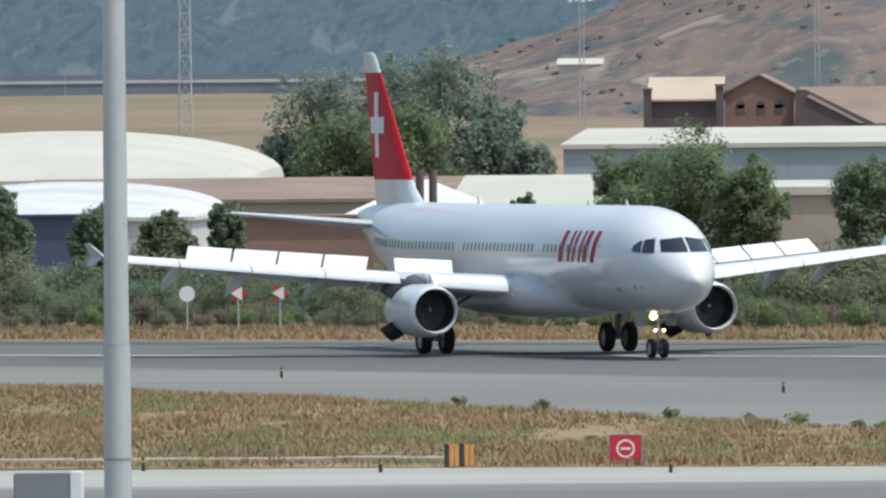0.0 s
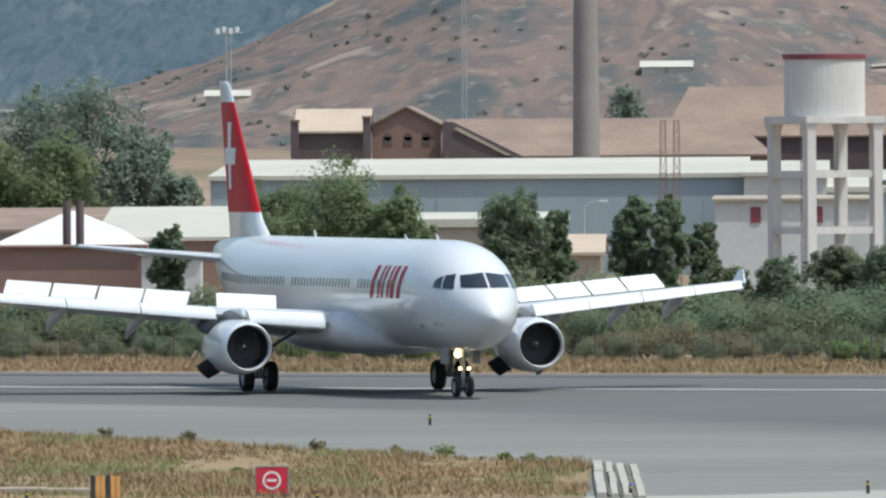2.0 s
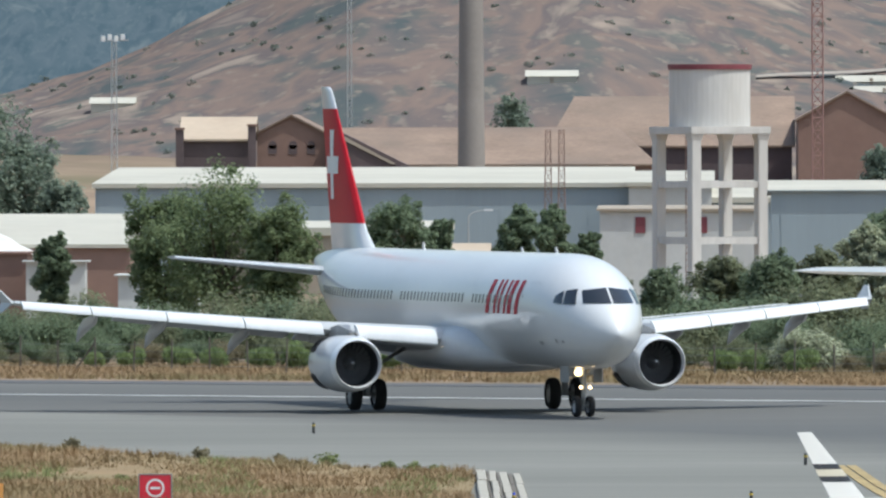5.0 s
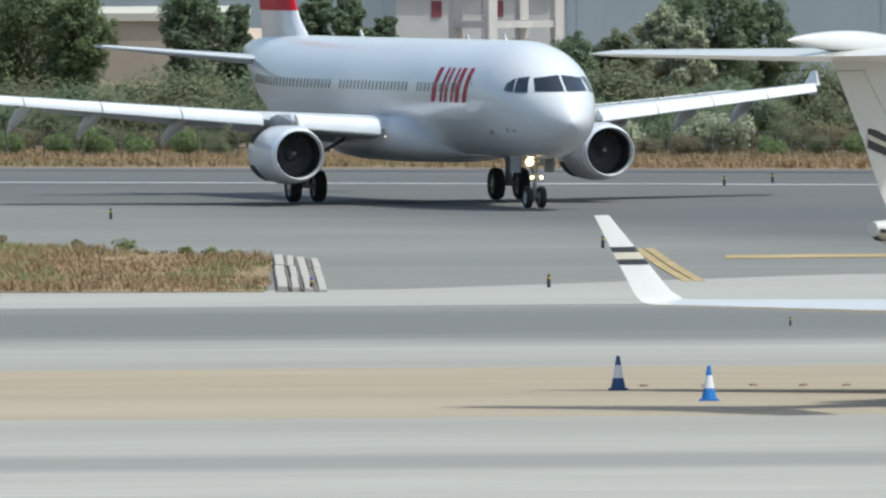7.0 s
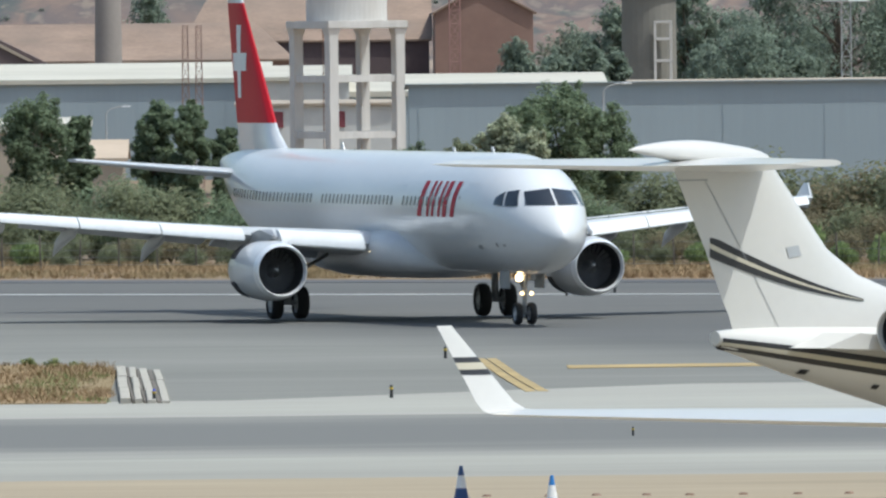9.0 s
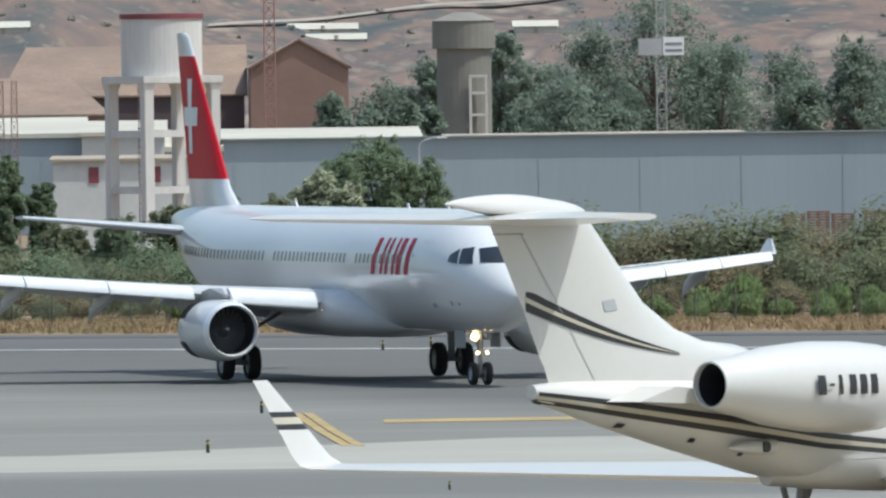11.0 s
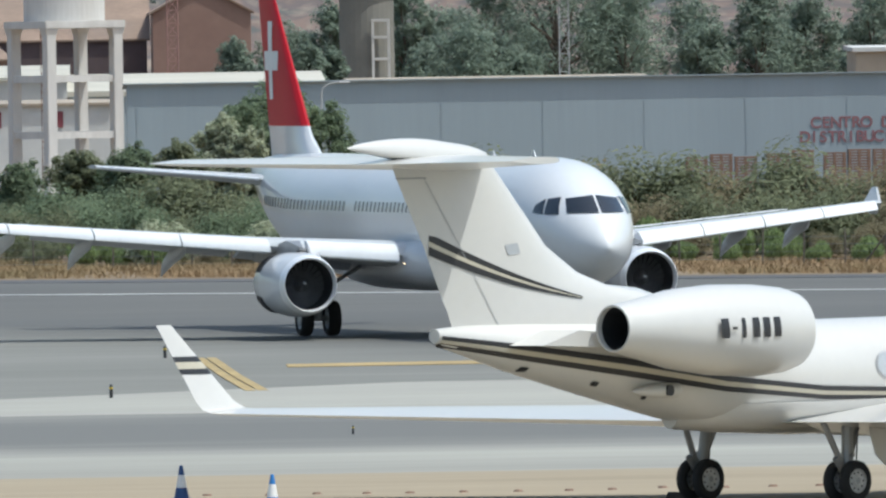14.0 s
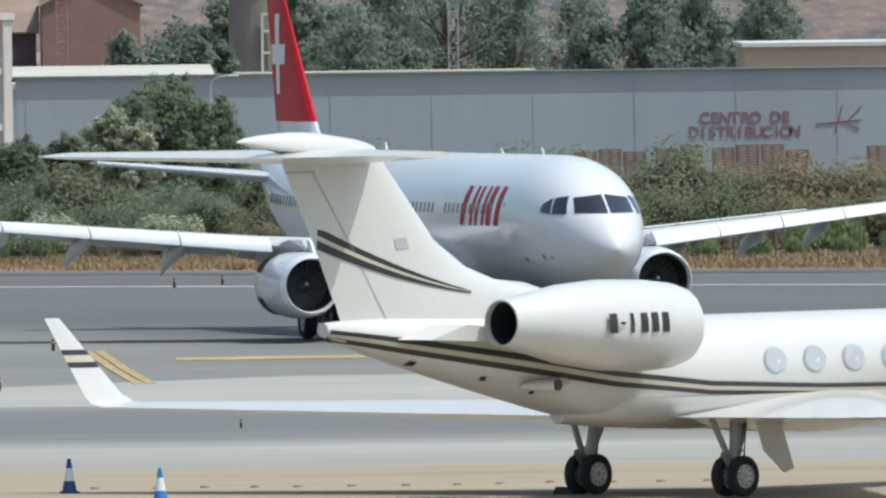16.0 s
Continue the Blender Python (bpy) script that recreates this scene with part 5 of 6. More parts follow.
# Barrier colour lightened towards blue to stand for haze over the fields.
BLUE_GREY = mat("hazed_blue_grey_cladding", (0.19, 0.215, 0.25), 0.8, vary=0.2, scale=.1, fine=1, bump=0.0, world_space=True)
# ---- hills: ridges of rough ground rising behind the town ----
def hill(name, label, y, xs, zs, depth, m, rough, seed):
    nx, ny = 260, 40
    bm = bmesh.new()
    x0, x1 = xs[0], xs[-1]
    grid = []
    for j in range(ny + 1):
        row = []
        for i in range(nx + 1):
            x = x0 + (x1 - x0) * i / nx
            f = j / ny
            z = float(np.interp(x, xs, zs)) * f ** 0.85
            z += rough * f * noise.fractal(Vector((x * .03 + seed, f * 3, seed)), 0.9, 2.1, 5)
            row.append(bm.verts.new((x, y + depth * f, z - .5)))
        grid.append(row)
    for j in range(ny):
        for i in range(nx):
            bm.faces.new((grid[j][i], grid[j][i + 1], grid[j + 1][i + 1], grid[j + 1][i]))
    ob = part(name, bm, m, smooth=True)
    return tagged(ob, label, "hill", kind="structure")


hill("backdrop_field", "dry tan stubble fields rising gently", 1620, [-700, -300, -110, -80, -55, -30], [9.6, 9.6, 9.4, 9.0, 7.5, 0], 1200, SOIL, .25, 1.3)
bar = thing("highway_barrier", "long dark highway barrier across far fields", "barrier", pose(-240, 2860, 0))
for k in range(14):
    part("barrier_panel", boxed(-165 + 24 * k, -141.2 + 24 * k, -.3, .3, 0, 12.4), BLUE_GREY, bar, "haze-tinted blue-grey barrier panel")
part("barrier_rail", boxed(-165, 171, -.45, -.31, 10.9, 11.4), WALL_WHITE, bar, "pale barrier rail")
# The mountain's haze lies in its blue-grey colours, not in the air.
hill("backdrop_mountain", "wooded mountain in haze-tinted blue-green", 3300, [-900, -400, -180, 0, 200, 600], [190, 150, 130, 120, 130, 170], 1200, HILL_FAR, 6, 3.1)
HILL_X, HILL_Z = [-165, -135, -122, -110, -100, -90, -80, -70, -52, -20, 2, 25, 120, 400], [0, 9, 13, 16, 18.8, 23, 27, 31, 41, 46, 38, 30, 26, 30]
hill("backdrop_hill", "bare brown hillside with scrub patches", 2300, HILL_X, HILL_Z, 350, HILL_MID, 1.8, 7.7)

# ---- wire fence along the runway ----
def fence():
    f = thing("wire_fence", "old wire fence on thin dark posts", "fence", pose(0, 0, 0))
    rails = [bmesh.new() for _ in range(4)]
    last = None
    for k in range(74):
        x = -66 + 1.65 * k
        y = 705.0 - .6 * x + 0.0
        hgt = 1.45 + .1 * ((k * 7) % 5 - 2) / 2
        bm = tube(bmesh.new(), (x, y, 0), (x + .03 * ((k * 3) % 4 - 1.5), y, hgt), .045, .04, 6)
        part("post", bm, WOOD, f)
        if k in (60, 24):
            part("brace", tube(bmesh.new(), (x - .9, y + .54, .1), (x, y, 1.3), .04, n=6), WOOD, f)
        if last:
            for q_, z in enumerate((.3, .6, .9, 1.2)):
                tube(rails[q_], (last[0], last[1], z), (x, y, z), .008, n=3)
        last = (x, y)
    for wire in rails:
        part("wire", wire, METAL, f, "thin fence wire")


fence()


def road_sign(x, y, shape):
    s = thing("road_sign", "small red and white road sign on a thin pole" if shape else "small round white sign on a thin pole", "road sign", pose(x, y, 0))
    part("pole", tube(bmesh.new(), (0, 0, 0), (0, 0, 1.9), .04, n=8), GALV, s)
    bm = bmesh.new()
    n = 3 if shape else 16
    tube(bm, (0, -.03, 1.75), (0, -.06, 1.75), .34, n=n)
    if shape == 1:
        bmesh.ops.rotate(bm, verts=bm.verts, cent=(0, 0, 1.75), matrix=Matrix.Rotation(math.pi, 3, "Y"))
    part("plate", bm, SIGN_WHITE, s)
    if shape:
        bm = bmesh.new()
        tube(bm, (0, -.025, 1.75), (0, -.0255, 1.75), .44, n=n)
        part("border", bm, SIGN_RED, s, "red border")


for x, y, sh_ in ((-42.9, 727, 0), (-40.7, 727, 1), (-38.9, 727, 1)):
    road_sign(x, y, sh_)


def pallet_stack(x, y, n):
    s = thing("pallet_stack", "stack of weathered wooden pallets beside the hall", "pallets", pose(x, y, 0), "pallet stacks")
    for k in range(n):
        z = .145 * k
        part("deck", boxed(-.6, .6, -.5, .5, z + .045, z + .138), PALLET, s)
        for o in (-.5, 0, .5):
            part("bearer", boxed(o - .06, o + .06, -.5, .5, z - .004, z + .043), PALLET, s)


PALLET = mat("weathered_pallet_wood", (0.20, 0.125, 0.09), 0.85, vary=0.25, scale=2, fine=12)
for x, n in ((33.0, 18), (34.3, 19), (35.6, 18), (37.3, 19), (38.6, 20), (40.3, 19), (41.6, 20), (42.9, 20), (44.2, 18), (48.5, 19)):
    pallet_stack(x, 893, n)


def street_light(x, y, h):
    s = thing("street_light", "thin curved street light beside the hall", "street light", pose(x, y, 0))
    bm = tube(bmesh.new(), (0, 0, 0), (0, 0, h - .5), .07, .05, 8)
    for k in range(6):
        a0, a1 = k * .26, (k + 1) * .26
        tube(bm, (1.0 * (1 - math.cos(a0)), 0, h - .5 + .5 * math.sin(a0)), (1.0 * (1 - math.cos(a1)), 0, h - .5 + .5 * math.sin(a1)), .045, n=6)
    part("pole", bm, GALV, s)
    part("lantern", boxed(.95, 1.5, -.12, .12, h - .04, h + .06, bevel=.02), SIGN_WHITE, s)


street_light(13.2, 890, 6.9), street_light(-26.0, 880, 6.0), street_light(-15.0, 1030, 5.2)

ch = thing("wheel_chock", "dark rubber wheel chock against the jet's tyre", "wheel chock", pose(13.05, 366.2, 0.04, 0, 0, 44))
part("block", loft(bmesh.new(), [[(-.16, y, 0), (.16, y, 0), (.05, y, .16), (-.05, y, .16)] for y in (-.3, .3)]), BLACK, ch)
rs_ = random.Random(14)
for k in range(14):
    mk = thing("ground_marker", "low rusty-brown tie-down marker on sandy strip", "marker", pose(3.0 + 1.12 * k + rs_.uniform(-.15, .15), 374.5 + rs_.uniform(-.6, .6), 0.04, 0, 0, rs_.uniform(0, 90)), "tie-down markers")
    part("cap", tube(bmesh.new(), (0, 0, 0), (0, 0, .045), .12, .08, 8), PALLET, mk)


def hillside_house(x0, x1, y, z0, z1, label):
    h = thing("hillside_house", label, "building", pose((x0 + x1) / 2, y, z0), "houses on the hill")
    w = (x1 - x0) / 2
    part("wall", boxed(-w, w, 0, 8, -1.5, z1 - z0), ROOF_WHITE, h)
    part("roof", loft(bmesh.new(), [[(x, -.3, z1 - z0 + .01), (x, 4, z1 - z0 + .9), (x, 8.3, z1 - z0 + .01)] for x in (-w - .3, w + .3)]), ROOF_WHITE, h)
    part("door", boxed(-.3, .3, -.05, .02, 0, 1.0), WALL_TAN, h)


DIRT_ROAD = mat("pale_dirt_road", (0.30, 0.265, 0.22), 0.9, vary=0.2, scale=0.1, fine=0.8, bump=0.0, world_space=True)


def on_hill(x, z):
    """The point of the bare hill seen in the direction that passes x, z at 2400 m."""
    for k in range(700):
        y = 2300 + .5 * k
        px, pz = x * y / 2400, 10.81 + (z - 10.81) * y / 2400
        if float(np.interp(px, HILL_X, HILL_Z)) * (k / 700) ** .85 - .5 >= pz:
            return Vector((px, y, pz))
    return Vector((x, 2650, z))


for x0, x1, z, h, lb in ((-88.5, -82.5, 12.0, 1.0, "long low white house on a bare hillside"), (-26.6, -19.6, 15.6, 1.1, "white house on a bare hillside"), (49.4, 55.4, 14.6, 1.3, "long white walled building on the slope"),
                         (17.4, 27.0, 15.4, .5, "long pale-roofed shed on the slope"), (20.0, 28.2, 14.0, .4, "long pale-roofed shed on the slope")):
    c = on_hill((x0 + x1) / 2, z)
    k = c.y / 2400
    hillside_house(x0 * k, x1 * k, c.y, c.z, c.z + h, lb)
bm = bmesh.new()
edge = []
for k in range(41):
    x = 6 + 70 * k / 40
    z = 16.6 + .078 * (x - 16) + .25 * math.sin(x * .21)
    a_, b_ = on_hill(x, z), on_hill(x, z + .36)
    edge.append((bm.verts.new(a_ + Vector((0, -.6, .45))), bm.verts.new(b_ + Vector((0, -.6, .45)))))
for p, q in zip(edge, edge[1:]):
    bm.faces.new((p[0], q[0], q[1], p[1]))
setting("hill_road", bm, DIRT_ROAD, "pale dirt road climbing across a far hillside", "road")

# ---- vegetation ----
def foliage(bm, centre, radius, count, size, rng, squash=1.0, up=0.0):
    """Leaf clumps scattered in a lumpy shell round a centre."""
    c = Vector(centre)
    for _ in range(count):
        d = Vector((rng.gauss(0, 1), rng.gauss(0, 1), rng.gauss(0, 1)))
        if d.length < 1e-3:
            continue
        d.normalize()
        r = radius * (rng.random() ** .5)
        p = c + Vector((d.x * r, d.y * r, d.z * r * squash))
        s = size * rng.uniform(.55, 1.35)
        nrm = (d * .8 + Vector((rng.uniform(-.7, .7), rng.uniform(-.7, .7), rng.uniform(.1, 1.3)))).normalized()
        t = nrm.orthogonal().normalized()
        a_ = rng.random() * 6.28
        t = t * math.cos(a_) + nrm.cross(t) * math.sin(a_)
        b_ = nrm.cross(t)
        if up:
            t = (t * (1 - up) + Vector((0, 0, 1)) * up).normalized()
            b_ = nrm.cross(t).normalized()
        bm.faces.new([bm.verts.new(p + t * s), bm.verts.new(p + b_ * s * .42), bm.verts.new(p - t * s * .9), bm.verts.new(p - b_ * s * .42)])


def tree(name, label, x, y, h, w, m, seed, lobes=22, leaves=560, size=.115, trunk=.35, group=""):
    rng = random.Random(seed)
    t = thing(name, label, "tree", pose(x, y, 0), group)
    tr = bmesh.new()
    tube(tr, (0, 0, 0), (rng.uniform(-.2, .2), 0, h * .45), .035 * h, .022 * h, 10)
    crown = bmesh.new()
    for k in range(lobes):
        f = (k + .5) / lobes
        zc = h * (trunk + (1 - trunk) * f * .92)
        span = w / 2 * math.sin(math.pi * min(1, .12 + .80 * f)) ** .7
        ang = k * 2.4 + rng.uniform(-.5, .5)
        rr = span * rng.uniform(.25, .75)
        c = Vector((rr * math.cos(ang), rr * math.sin(ang), zc))
        R = w * rng.uniform(.13, .23)
        if k % 2 == 0:
            tube(tr, (0, 0, h * rng.uniform(.25, .45)), c, .012 * h, .004 * h, 6)
        foliage(crown, c, R, leaves, size, rng, rng.uniform(.75, 1.05))
        for _ in range(5):
            d = Vector((rng.gauss(0, 1), rng.gauss(0, 1), rng.gauss(.3, 1))).normalized()
            foliage(crown, c + d * R * 1.0, R * .35, leaves // 9, size * .9, rng)
    part("trunk", tr, BARK, t, smooth=True)
    part("crown", crown, m, t)
    return t


def bush(name, label, x, y, h, w, m, seed, size=.22, lobes=7, leaves=150, up=0.0, category="shrub", group="shrubs along the fence"):
    rng = random.Random(seed)
    t = thing(name, label, category, pose(x, y, 0), group)
    st = bmesh.new()
    cr = bmesh.new()
    for k in range(lobes):
        ang = k * 2.4
        rr = w * .33 * math.sqrt((k + .3) / lobes)
        c = Vector((rr * math.cos(ang), rr * math.sin(ang), h * rng.uniform(.3, .72)))
        tube(st, (0, 0, 0), c, .04, .015, 5)
        foliage(cr, c, w * .22 + h * .1, leaves, size, rng, .9, up)
    part("stems", st, BARK, t)
    part("foliage", cr, m, t)
    return t


# trees behind the fence
TREES = [(-23.2, 790, 8.2, 7.6, LEAF_A, "eucalyptus_tree", "broad grey-green eucalyptus tree"), (-26.0, 795, 7.6, 4.6, LEAF_A, "eucalyptus_tree", "tall grey-green eucalyptus tree"),
         (-20.3, 788, 7.2, 4.2, LEAF_A, "eucalyptus_tree", "tall grey-green eucalyptus tree"),
         (-14.9, 790, 7.3, 3.8, LEAF_B, "tree", "dense dark green leafy tree"), (-12.9, 792, 6.5, 2.2, LEAF_B, "tree", "narrow dark green tree"),
         (-9.2, 790, 7.0, 2.6, LEAF_B, "tree", "slender dark green tree"), (-7.6, 788, 7.1, 2.3, LEAF_B, "tree", "slender dark green tree"), (-5.9, 789, 5.9, 1.9, LEAF_B, "tree", "small dark green tree"),
         (10.0, 800, 7.5, 5.2, LEAF_B, "tree", "round dense dark green tree"), (7.9, 797, 6.6, 4.0, LEAF_B, "tree", "dense dark green leafy tree"), (12.0, 802, 6.3, 3.8, LEAF_B, "tree", "dense dark green leafy tree"),
         (6.9, 786, 6.1, 3.0, LEAF_F, "flowering_tree", "pale flowering small tree"), (8.2, 784, 5.5, 2.6, LEAF_F, "flowering_tree", "pale flowering small tree"),
         (-55.5, 790, 6.2, 3.4, LEAF_B, "tree", "dark conical leafy tree"), (-50.5, 785, 5.2, 2.8, LEAF_B, "tree", "dark bushy low tree"), (-47.5, 788, 4.9, 3.4, LEAF_C, "tree", "olive grey leafy tree"), (-44.8, 792, 5.4, 2.2, LEAF_B, "tree", "dark narrow leafy tree"),
         (-31.3, 800, 5.6, 2.2, LEAF_B, "tree", "small dark tree beside a white block"), (-57.5, 775, 4.2, 3.0, LEAF_B, "tree", "dark bushy low tree"),
         (-2.4, 772, 3.9, 3.4, LEAF_B, "tree", "low spreading dark green tree"), (0.2, 776, 4.6, 3.6, LEAF_C, "tree", "low spreading olive green tree"), (2.6, 774, 4.7, 3.8, LEAF_B, "tree", "low spreading dark green tree"),
         (4.9, 777, 5.0, 3.4, LEAF_C, "tree", "low spreading olive green tree"), (-4.8, 775, 3.6, 3.0, LEAF_C, "tree", "low spreading olive green tree")]
for k, (x, y, h, w, m, nm, lb) in enumerate(TREES):
    tree(nm, lb, x, y, h * .96, w, m, 100 + k, trunk=.08 if "spreading" in lb else .3)
# tall dark trees among the far buildings
FAR_TREES = [(-63.5, 1250, 12.4, 9, LEAF_H), (-58.5, 1252, 13.4, 8, LEAF_H), (-54.2, 1248, 14.2, 8, LEAF_H), (-50.8, 1250, 10.2, 6, LEAF_H), (-66.5, 1250, 7.5, 5, LEAF_H), (-48.2, 1246, 6.4, 4, LEAF_H), (-56.5, 1240, 9.5, 8, LEAF_A), (-62, 1243, 8.5, 7, LEAF_A),
             (32.0, 1350, 9.2, 9, LEAF_H), (35.6, 1352, 7.2, 6, LEAF_H), (28.8, 1360, 8.0, 5, LEAF_H), (41.0, 1420, 17.5, 12, LEAF_H), (46.5, 1422, 12.5, 9, LEAF_H), (36.0, 1425, 13.8, 9, LEAF_H), (22.0, 1420, 11.5, 6, LEAF_H), (28.5, 1425, 14, 5, LEAF_H),
             (16.2, 1340, 7.5, 4, LEAF_H), (18.8, 1342, 8.2, 4, LEAF_H), (13.2, 1345, 8.4, 5, LEAF_H), (21.0, 1345, 7.6, 3.6, LEAF_H), (52.5, 1400, 9.0, 6, LEAF_H), (57, 1400, 12.5, 7, LEAF_H), (61.5, 1405, 11.5, 8, LEAF_H), (67, 1400, 12, 8, LEAF_H), (-20.5, 1700, 13.5, 6, LEAF_H)] + [(20 + 7.3 * k, 1520 + 6 * (k % 3), 9.0 + (k * 5) % 7 * .6, 9, LEAF_H) for k in range(8)]
for k, (x, y, h, w, m) in enumerate(FAR_TREES):
    h, w = (h * .94, w * 1.18) if x < -40 else (h, w)
    tree("tree", "large hazy dark green tree among far buildings" if h > 9 else "low hazy green tree behind the halls", x, y, h, w, m, 300 + k, lobes=24, leaves=300, size=.20, trunk=.10)

# hedge of shrubs, reeds and dry bushes behind the fence
rng = random.Random(5)
kinds = [("shrub", "olive grey-green wild hedge shrub", LEAF_C, 0.0), ("shrub", "dark green wild hedge shrub", LEAF_B, 0.0), ("reed_clump", "bright green reed clump", LEAF_D, .7), ("shrub", "dry brown wild hedge shrub", LEAF_E, 0.0)]
proto = {}
for k, (nm, lb, m, up) in enumerate(kinds):
    for j in range(2):
        proto[k, j] = bush(nm, lb, -300 - 10 * k - 5 * j, 760, 2.2, 2.8, m, 700 + 10 * k + j, up=up, size=.08 if not up else .17, leaves=620)
placed = set()
for k in range(300):
    x = -72 + 135 * (k + rng.random()) / 300
    row = k % 4
    y = 705 - .6 * x + (9, 15, 24, 36)[row] + rng.uniform(-2, 2)
    open_side = x > 13
    if row == 0:
        q = rng.choice([2, 2, 3, 2] if open_side else [0, 2, 3, 2])
    elif row == 1:
        q = rng.choice([2, 2, 3, 2] if open_side else [0, 1, 0, 3])
    else:
        q = rng.choice([0, 3, 3, 0] if open_side else [0, 1, 1, 0])
    s = rng.uniform(.8, 1.15) * (.5, .72, 1.15, 1.5)[row] * ((.95, 1.0, 1.15, 1.3)[row] if open_side else 1.0)
    if x < -20:
        s *= .85
    j = rng.randrange(2)
    m4 = pose(x, y, 0, 0, 0, rng.uniform(0, 360)) @ Matrix.Diagonal((s, s, s, 1))
    if (q, j) not in placed:
        placed.add((q, j))
        proto[q, j].matrix_basis = m4
    else:
        o = copy_thing(proto[q, j], m4)
        o.scale = (s, s, s)
for (q, j), o in proto.items():
    if (q, j) not in placed:
        o.matrix_basis = pose(-30 + 8 * q + 3 * j, 760, 0)
for k, (x, y, h) in enumerate(((3.2, 712, 2.2), (4.6, 712, 2.3), (7.9, 711, 2.0), (9.2, 710, 2.1))):
    bush("blossom_shrub", "shrub covered in pale cream blossom", x, y, h, 1.9, LEAF_F, 900 + k, size=.09, leaves=420)


# dry grass island between the taxiways
ISLAND = [(-90, 726), (-60, 652), (-42.5, 606), (-29.5, 574), (-18.0, 540), (-7.2, 511), (-6.9, 468.5), (-20, 471), (-90, 481)]


def inside(x, y, pts):
    c = False
    for (x0, y0), (x1, y1) in zip(pts, pts[1:] + pts[:1]):
        if (y0 > y) != (y1 > y) and x < (x1 - x0) * (y - y0) / (y1 - y0) + x0:
            c = not c
    return c


setting("grass_verge", slab(ISLAND, 0.06, .07), HAY, "dry straw-coloured grass verge")


def tufts(name, label, count, region, h0, h1, m, seed, blades=5, keep=lambda x, y: True, category="grass"):
    r = random.Random(seed)
    verts, faces = [], []
    x0, x1, y0, y1 = region
    while len(faces) < count * blades:
        x, y = r.uniform(x0, x1), r.uniform(y0, y1)
        if not keep(x, y):
            continue
        dens = noise.noise(Vector((x * .25, y * .05, seed)))
        if r.random() > .62 + dens * .8:
            continue
        hh = r.uniform(h0, h1) * (1 + .5 * dens)
        for _ in range(blades):
            a_ = r.uniform(0, 6.28)
            bx_, by_ = x + r.gauss(0, .09), y + r.gauss(0, .09)
            w = r.uniform(.012, .03)
            lean = r.uniform(.3, 1.1) * hh
            n = len(verts)
            ca, sa = math.cos(a_), math.sin(a_)
            verts += [(bx_ - sa * w, by_ + ca * w, .03), (bx_ + sa * w, by_ - ca * w, .03), (bx_ + ca * lean, by_ + sa * lean, hh)]
            faces.append((n, n + 1, n + 2))
    me = bpy.data.meshes.new(name)
    me.from_pydata(verts, [], faces)
    me.materials.append(m)
    return tagged(new(name, me), label, category, kind="stuff")


tufts("dry_grass", "tufts of dry straw grass", 26000, (-48, -6.8, 469, 612), .08, .3, HAY, 1, 6, lambda x, y: inside(x, y, ISLAND))
tufts("green_weeds", "scattered low green weeds in dry grass", 5200, (-48, -6.8, 469, 612), .08, .26, WEED, 2, 6, lambda x, y: inside(x, y, ISLAND) and noise.noise(Vector((x * .3, y * .04, 9))) > .15)
tufts("far_verge_grass", "dry grass below the fence", 30000, (-70, 60, 660, 770), .12, .36, HAY, 3, 5, lambda x, y: 704 - .6 * x - 20 < y < 704 - .6 * x + 16)
rr = random.Random(8)
for k, (x, y, h) in enumerate(((-12.0, 525, .42), (-9.2, 516, .3), (-8.4, 514, .26), (-10.0, 519, .26), (-17.5, 500, .25), (-26.5, 486, .22), (-13.6, 530, .25), (-16.3, 537, .3), (-24, 560, .3), (-21, 553, .35))):
    bush("weed", "small green weed bush in dry grass", x, y, h * 1.2, h * 2.0, WEED if k < 6 else LEAF_E, 950 + k, size=.07, lobes=5, leaves=60, category="weed", group="weeds on the verge")

# broken kerb stones at the end of the verge
rk = random.Random(4)
kerb = thing("kerb_stones", "row of whitewashed sloping kerb slabs at the verge end", "kerb", pose(0, 0, 0))
for k in range(7):
    for j in range(3):
        y0, y1 = 468.5 + 14.2 * j, 468.5 + 14.2 * (j + 1) - .25
        w = (.30, .10, .22, .10, .26, .16, .24)[k]
        x0 = -6.49 + (0, .30, .40, .62, .72, .98, 1.14)[k]
        h = .19 - .018 * k + (0 if k in (0, 2, 4, 6) else -.03) + rk.uniform(-.012, .012)
        sk = lambda y: -.0179 * (y - 468.5) + rk.uniform(-.03, .03)
        ring = []
        for y in (y0, y1):
            d = sk(y)
            ring.append([(x0 + d, y, 0), (x0 + d + w - .012, y, 0), (x0 + d + w - .02, y, h - .02), (x0 + d + w - .04, y, h), (x0 + d + .02, y, h), (x0 + d, y, h - .02)])
        part("kerb_slab", loft(bmesh.new(), ring), KERB_DARK if k in (1, 3, 5) else KERB, kerb, "dark weathered kerb slab" if k in (1, 3, 5) else "")
low = thing("kerb_line", "long low pale concrete kerb beside the taxiway", "kerb", pose(0, 0, 0))
for k in range(23):
    x = -62 + 1.85 * k
    ob = part("kerb_block", boxed(-.9, .9, -1.0, 1.0, 0, .12 + .04 * rk.random(), bevel=.03), WALL_TAN, low)
    ob.matrix_basis = pose(x, 476.5 - .15 * x * .5 + rk.uniform(-.2, .2), .05, 0, 0, rk.uniform(-2, 2))

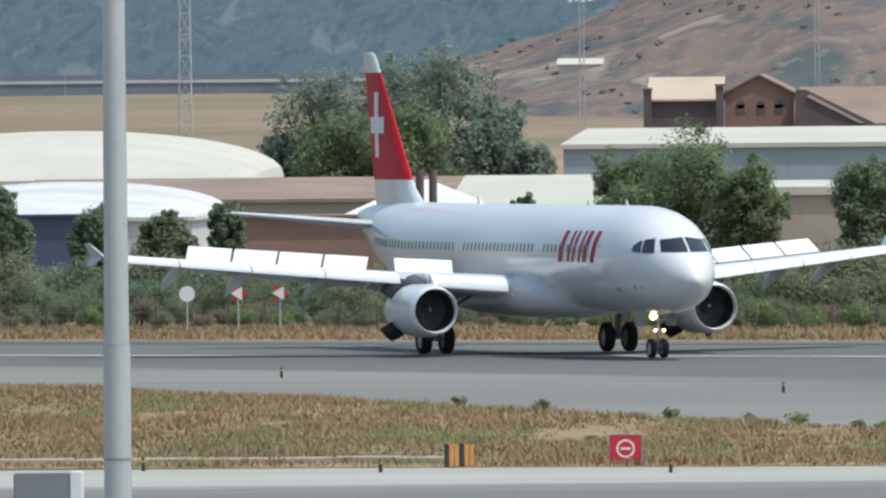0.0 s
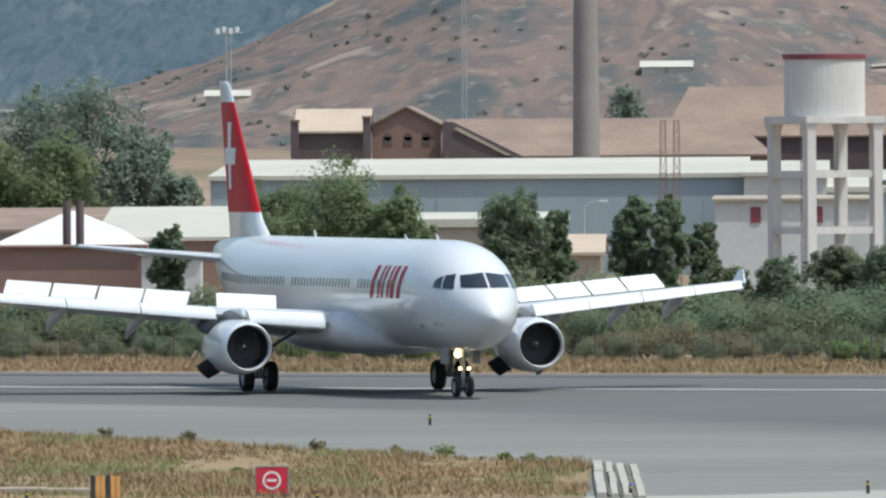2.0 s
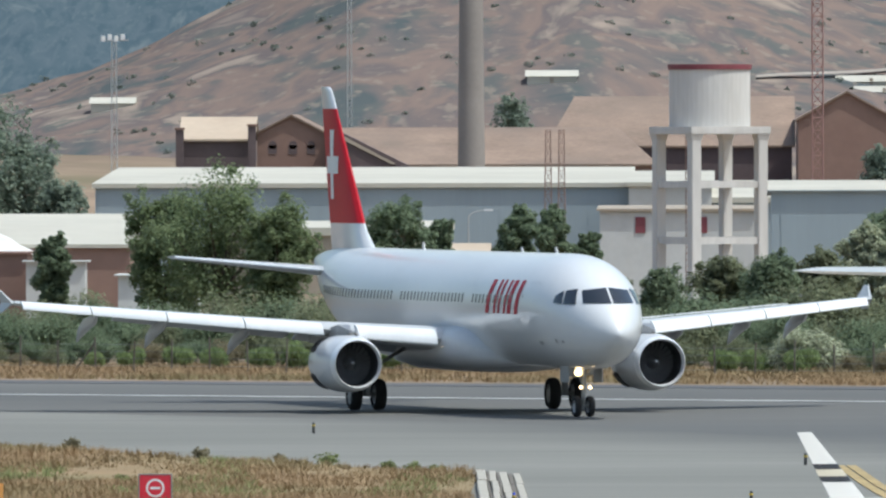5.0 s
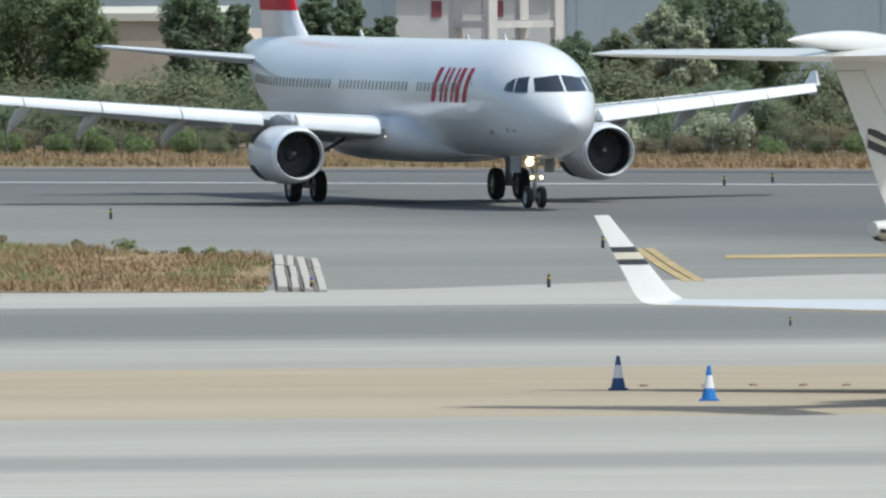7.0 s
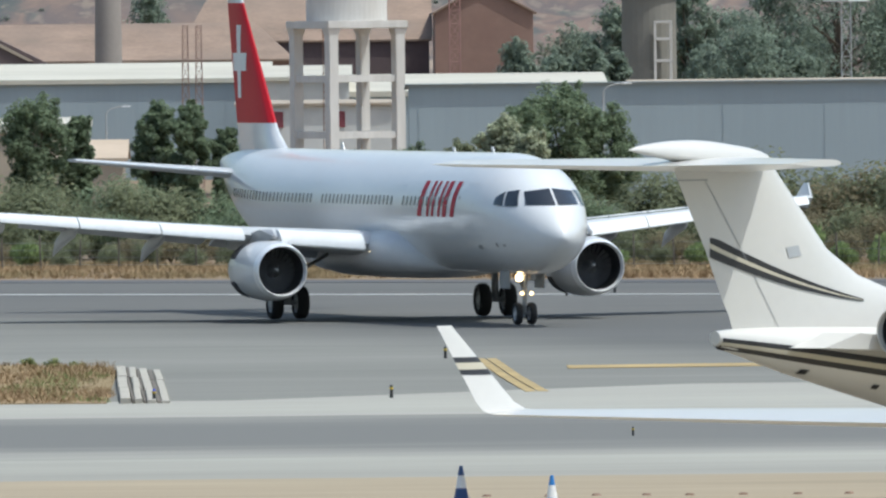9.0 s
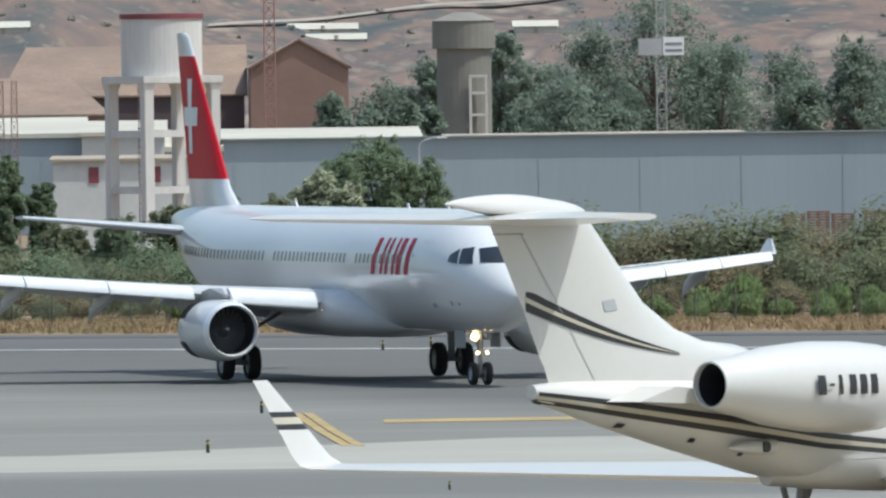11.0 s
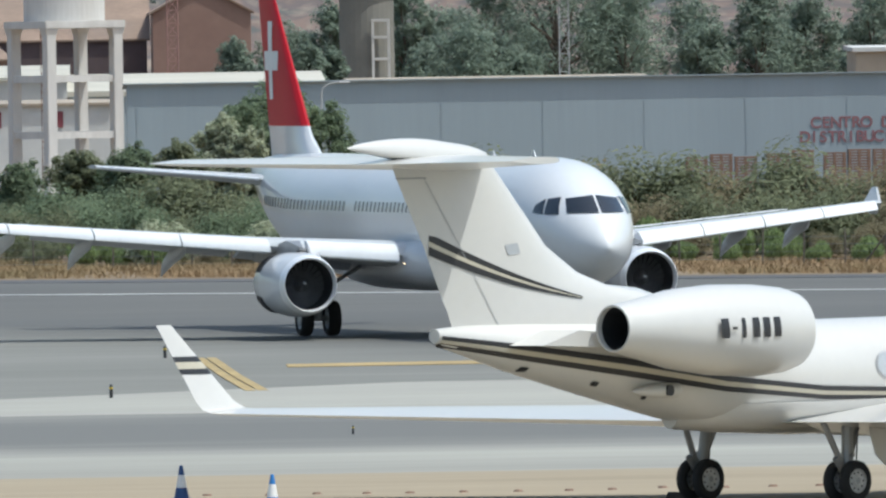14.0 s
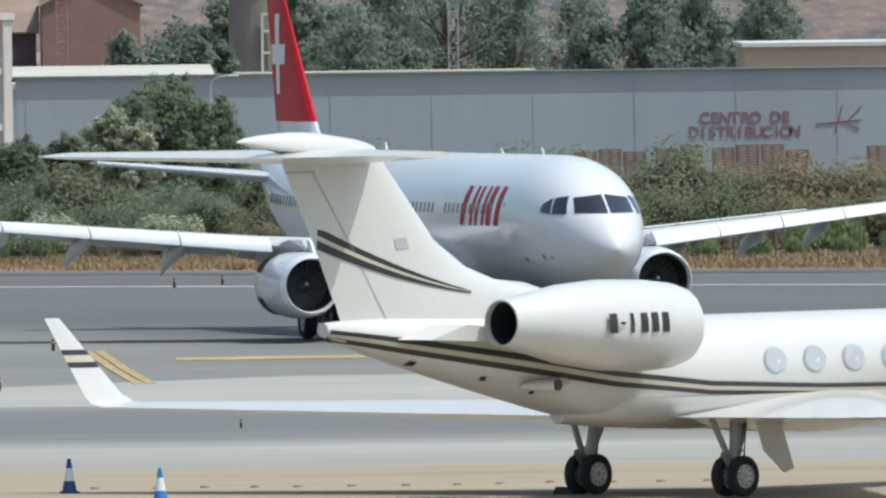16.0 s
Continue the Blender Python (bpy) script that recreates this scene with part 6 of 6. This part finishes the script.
# scrub on the bare hill and its foot
def scrub():
    r = random.Random(21)
    hill_ob = bpy.data.objects["backdrop_hill"]
    vs = hill_ob.data.vertices
    bm = bmesh.new()
    for _ in range(1500):
        v = vs[r.randrange(len(vs))].co
        if not -125 < v.x < 130:
            continue
        dens = noise.noise(Vector((v.x * .05, v.z * .12, 4)))
        if r.random() > .45 + dens:
            continue
        w = r.uniform(.4, 1.2) * (1.6 if r.random() < .12 else 1)
        foliage(bm, (v.x + r.uniform(-1, 1), v.y, v.z + w * .25), w, 26, .34, r, .62)
    return tagged(part("hill_scrub", bm, HILL_LEAF), "low scrub dotted over a bare hillside", "scrub", kind="stuff")


scrub()

# ---- what moves ----
# seconds, nose gear in plan, heading to the right of -y in degrees
ROLLOUT = [
    (0, -20.35, 652.83, 19.58), (1, -17.05, 643.62, 16.82), (2, -13.83, 634.67, 15.51), (3, -10.70, 625.99, 15.09),
    (4, -7.68, 617.57, 15.13), (5, -4.75, 609.41, 15.34), (6, -1.93, 601.53, 15.53), (7, 0.78, 593.91, 15.64),
    (8, 3.36, 586.56, 15.61), (9, 5.82, 579.47, 15.48), (10, 8.16, 572.66, 15.15), (11, 10.35, 565.91, 14.86),
    (12, 12.38, 558.9, 14.55), (13, 14.17, 549.9, 14.20), (14, 15.76, 540.2, 13.88), (15, 17.36, 531.1, 13.45),
    (16, 18.97, 523.2, 13.10),
]
WHEELS = [wheel(AIR, loc(21.98, sd * 3.795 + o, .585), .585, .42) for sd in (1, -1) for o in (-.465, .465)]
NOSE_WHEELS = [wheel(AIR, loc(5.07, o, .385), .385, .23) for o in (-.25, .25)]
SPOILERS = []
for sd in (1, -1):
    for v0, v1 in ((3.2, 5.5), (6.6, 8.2), (8.25, 9.85), (9.9, 11.5), (11.55, 13.2)):
        l0, t0, z0, h0 = wing_at(v0)
        l1, t1, z1, h1 = wing_at(v1)
        top = lambda l, t, z, th: (l + .70 * (t - l), z + .052 * (t - l) * th / .12)
        (sa_, za_), (sb_, zb_) = top(l0, t0, z0, h0), top(l1, t1, z1, h1)
        A_, B_ = loc(sa_, sd * v0, za_ + .03), loc(sb_, sd * v1, zb_ + .03)
        mid = (A_ + B_) / 2
        yv = (B_ - A_).normalized() * (1 if sd < 0 else -1)
        xv = Vector((-1, 0, -.02))
        xv = (xv - yv * xv.dot(yv)).normalized()
        zv = xv.cross(yv)
        if zv.z < 0:
            zv = -zv
            yv = -yv
        half = (B_ - A_).length / 2 - .02
        sp = part("spoiler", boxed(0, .82, -half, half, -.015, .02, bevel=.008), SLAT, AIR, "white hinged wing spoiler")
        base = Matrix((( xv.x, yv.x, zv.x, mid.x), (xv.y, yv.y, zv.y, mid.y), (xv.z, yv.z, zv.z, mid.z), (0, 0, 0, 1)))
        SPOILERS.append((sp, base))
DOORS = []
for sd in (1, -1):
    for q in (45, 135, 225, 315):
        bm = bmesh.new()
        g = []
        for i in range(5):
            x = -.1 - .78 * i / 4
            r_ = 1.055 - .05 * i / 4
            g.append([Vector((x, r_ * math.sin(t), r_ * math.cos(t) - 1.055)) for t in np.linspace(-.35, .35, 7)])
        outer = [[bm.verts.new(p) for p in row] for row in g]
        inner = [[bm.verts.new(p - Vector((0, 0, .10))) for p in row] for row in g]
        for L_, flip in ((outer, 0), (inner, 1)):
            for i in range(4):
                for j in range(6):
                    f = (L_[i][j], L_[i + 1][j], L_[i + 1][j + 1], L_[i][j + 1])
                    bm.faces.new(f[::-1] if flip else f)
        edge = [(0, j) for j in range(6)] + [(i, 6) for i in range(4)] + [(4, j) for j in range(6, 0, -1)] + [(i, 0) for i in range(4, 0, -1)]
        for (a0, b0), (a1, b1) in zip(edge, edge[1:] + edge[:1]):
            bm.faces.new((outer[a0][b0], outer[a1][b1], inner[a1][b1], inner[a0][b0]))
        bmesh.ops.recalc_face_normals(bm, faces=bm.faces)
        d = part("reverser_door", bm, DARKM, AIR, "dark-lined thrust reverser door", smooth=False)
        base = Matrix.Translation(loc(18.75 - EF, sd * 5.75, 1.80)) @ Matrix.Rotation(radians(q), 4, "X") @ Matrix.Translation((0, 0, 1.062))
        DOORS.append((d, base))


def motions():
    rows = []
    for t, x, y, hd in ROLLOUT:
        rows.append((t, pose(x, y, 0.03, 0, 0, hd - 90)))
    walk(AIR, rows)
    ts = [r[0] for r in ROLLOUT]
    way = np.concatenate([[0], np.cumsum(np.hypot(np.diff([r[1] for r in ROLLOUT]), np.diff([r[2] for r in ROLLOUT])))])
    steps = [k / 30 for k in range(481)]
    run = np.interp(steps, ts, way)
    for group, r in ((WHEELS, .585), (NOSE_WHEELS, .385)):
        for w in group:
            at = w.matrix_basis.translation.copy()
            walk(w, [(t, Matrix.Translation(at) @ Matrix.Rotation(d / r, 4, "Y")) for t, d in zip(steps, run)])
    for sp, base in SPOILERS:
        walk(sp, [(t, base @ Matrix.Rotation(radians(-q), 4, "Y")) for t, q in ((0, 42), (1.5, 42), (2.4, 42), (2.8, 30), (3.2, 12), (3.6, 0), (10, 0), (16, 0))])
    for d, base in DOORS:
        walk(d, [(t, base @ Matrix.Rotation(radians(q), 4, "Y")) for t, q in ((0, 30), (2.0, 30), (3.6, 27), (4.6, 9), (5.2, 0), (10, 0), (16, 0))])


motions()
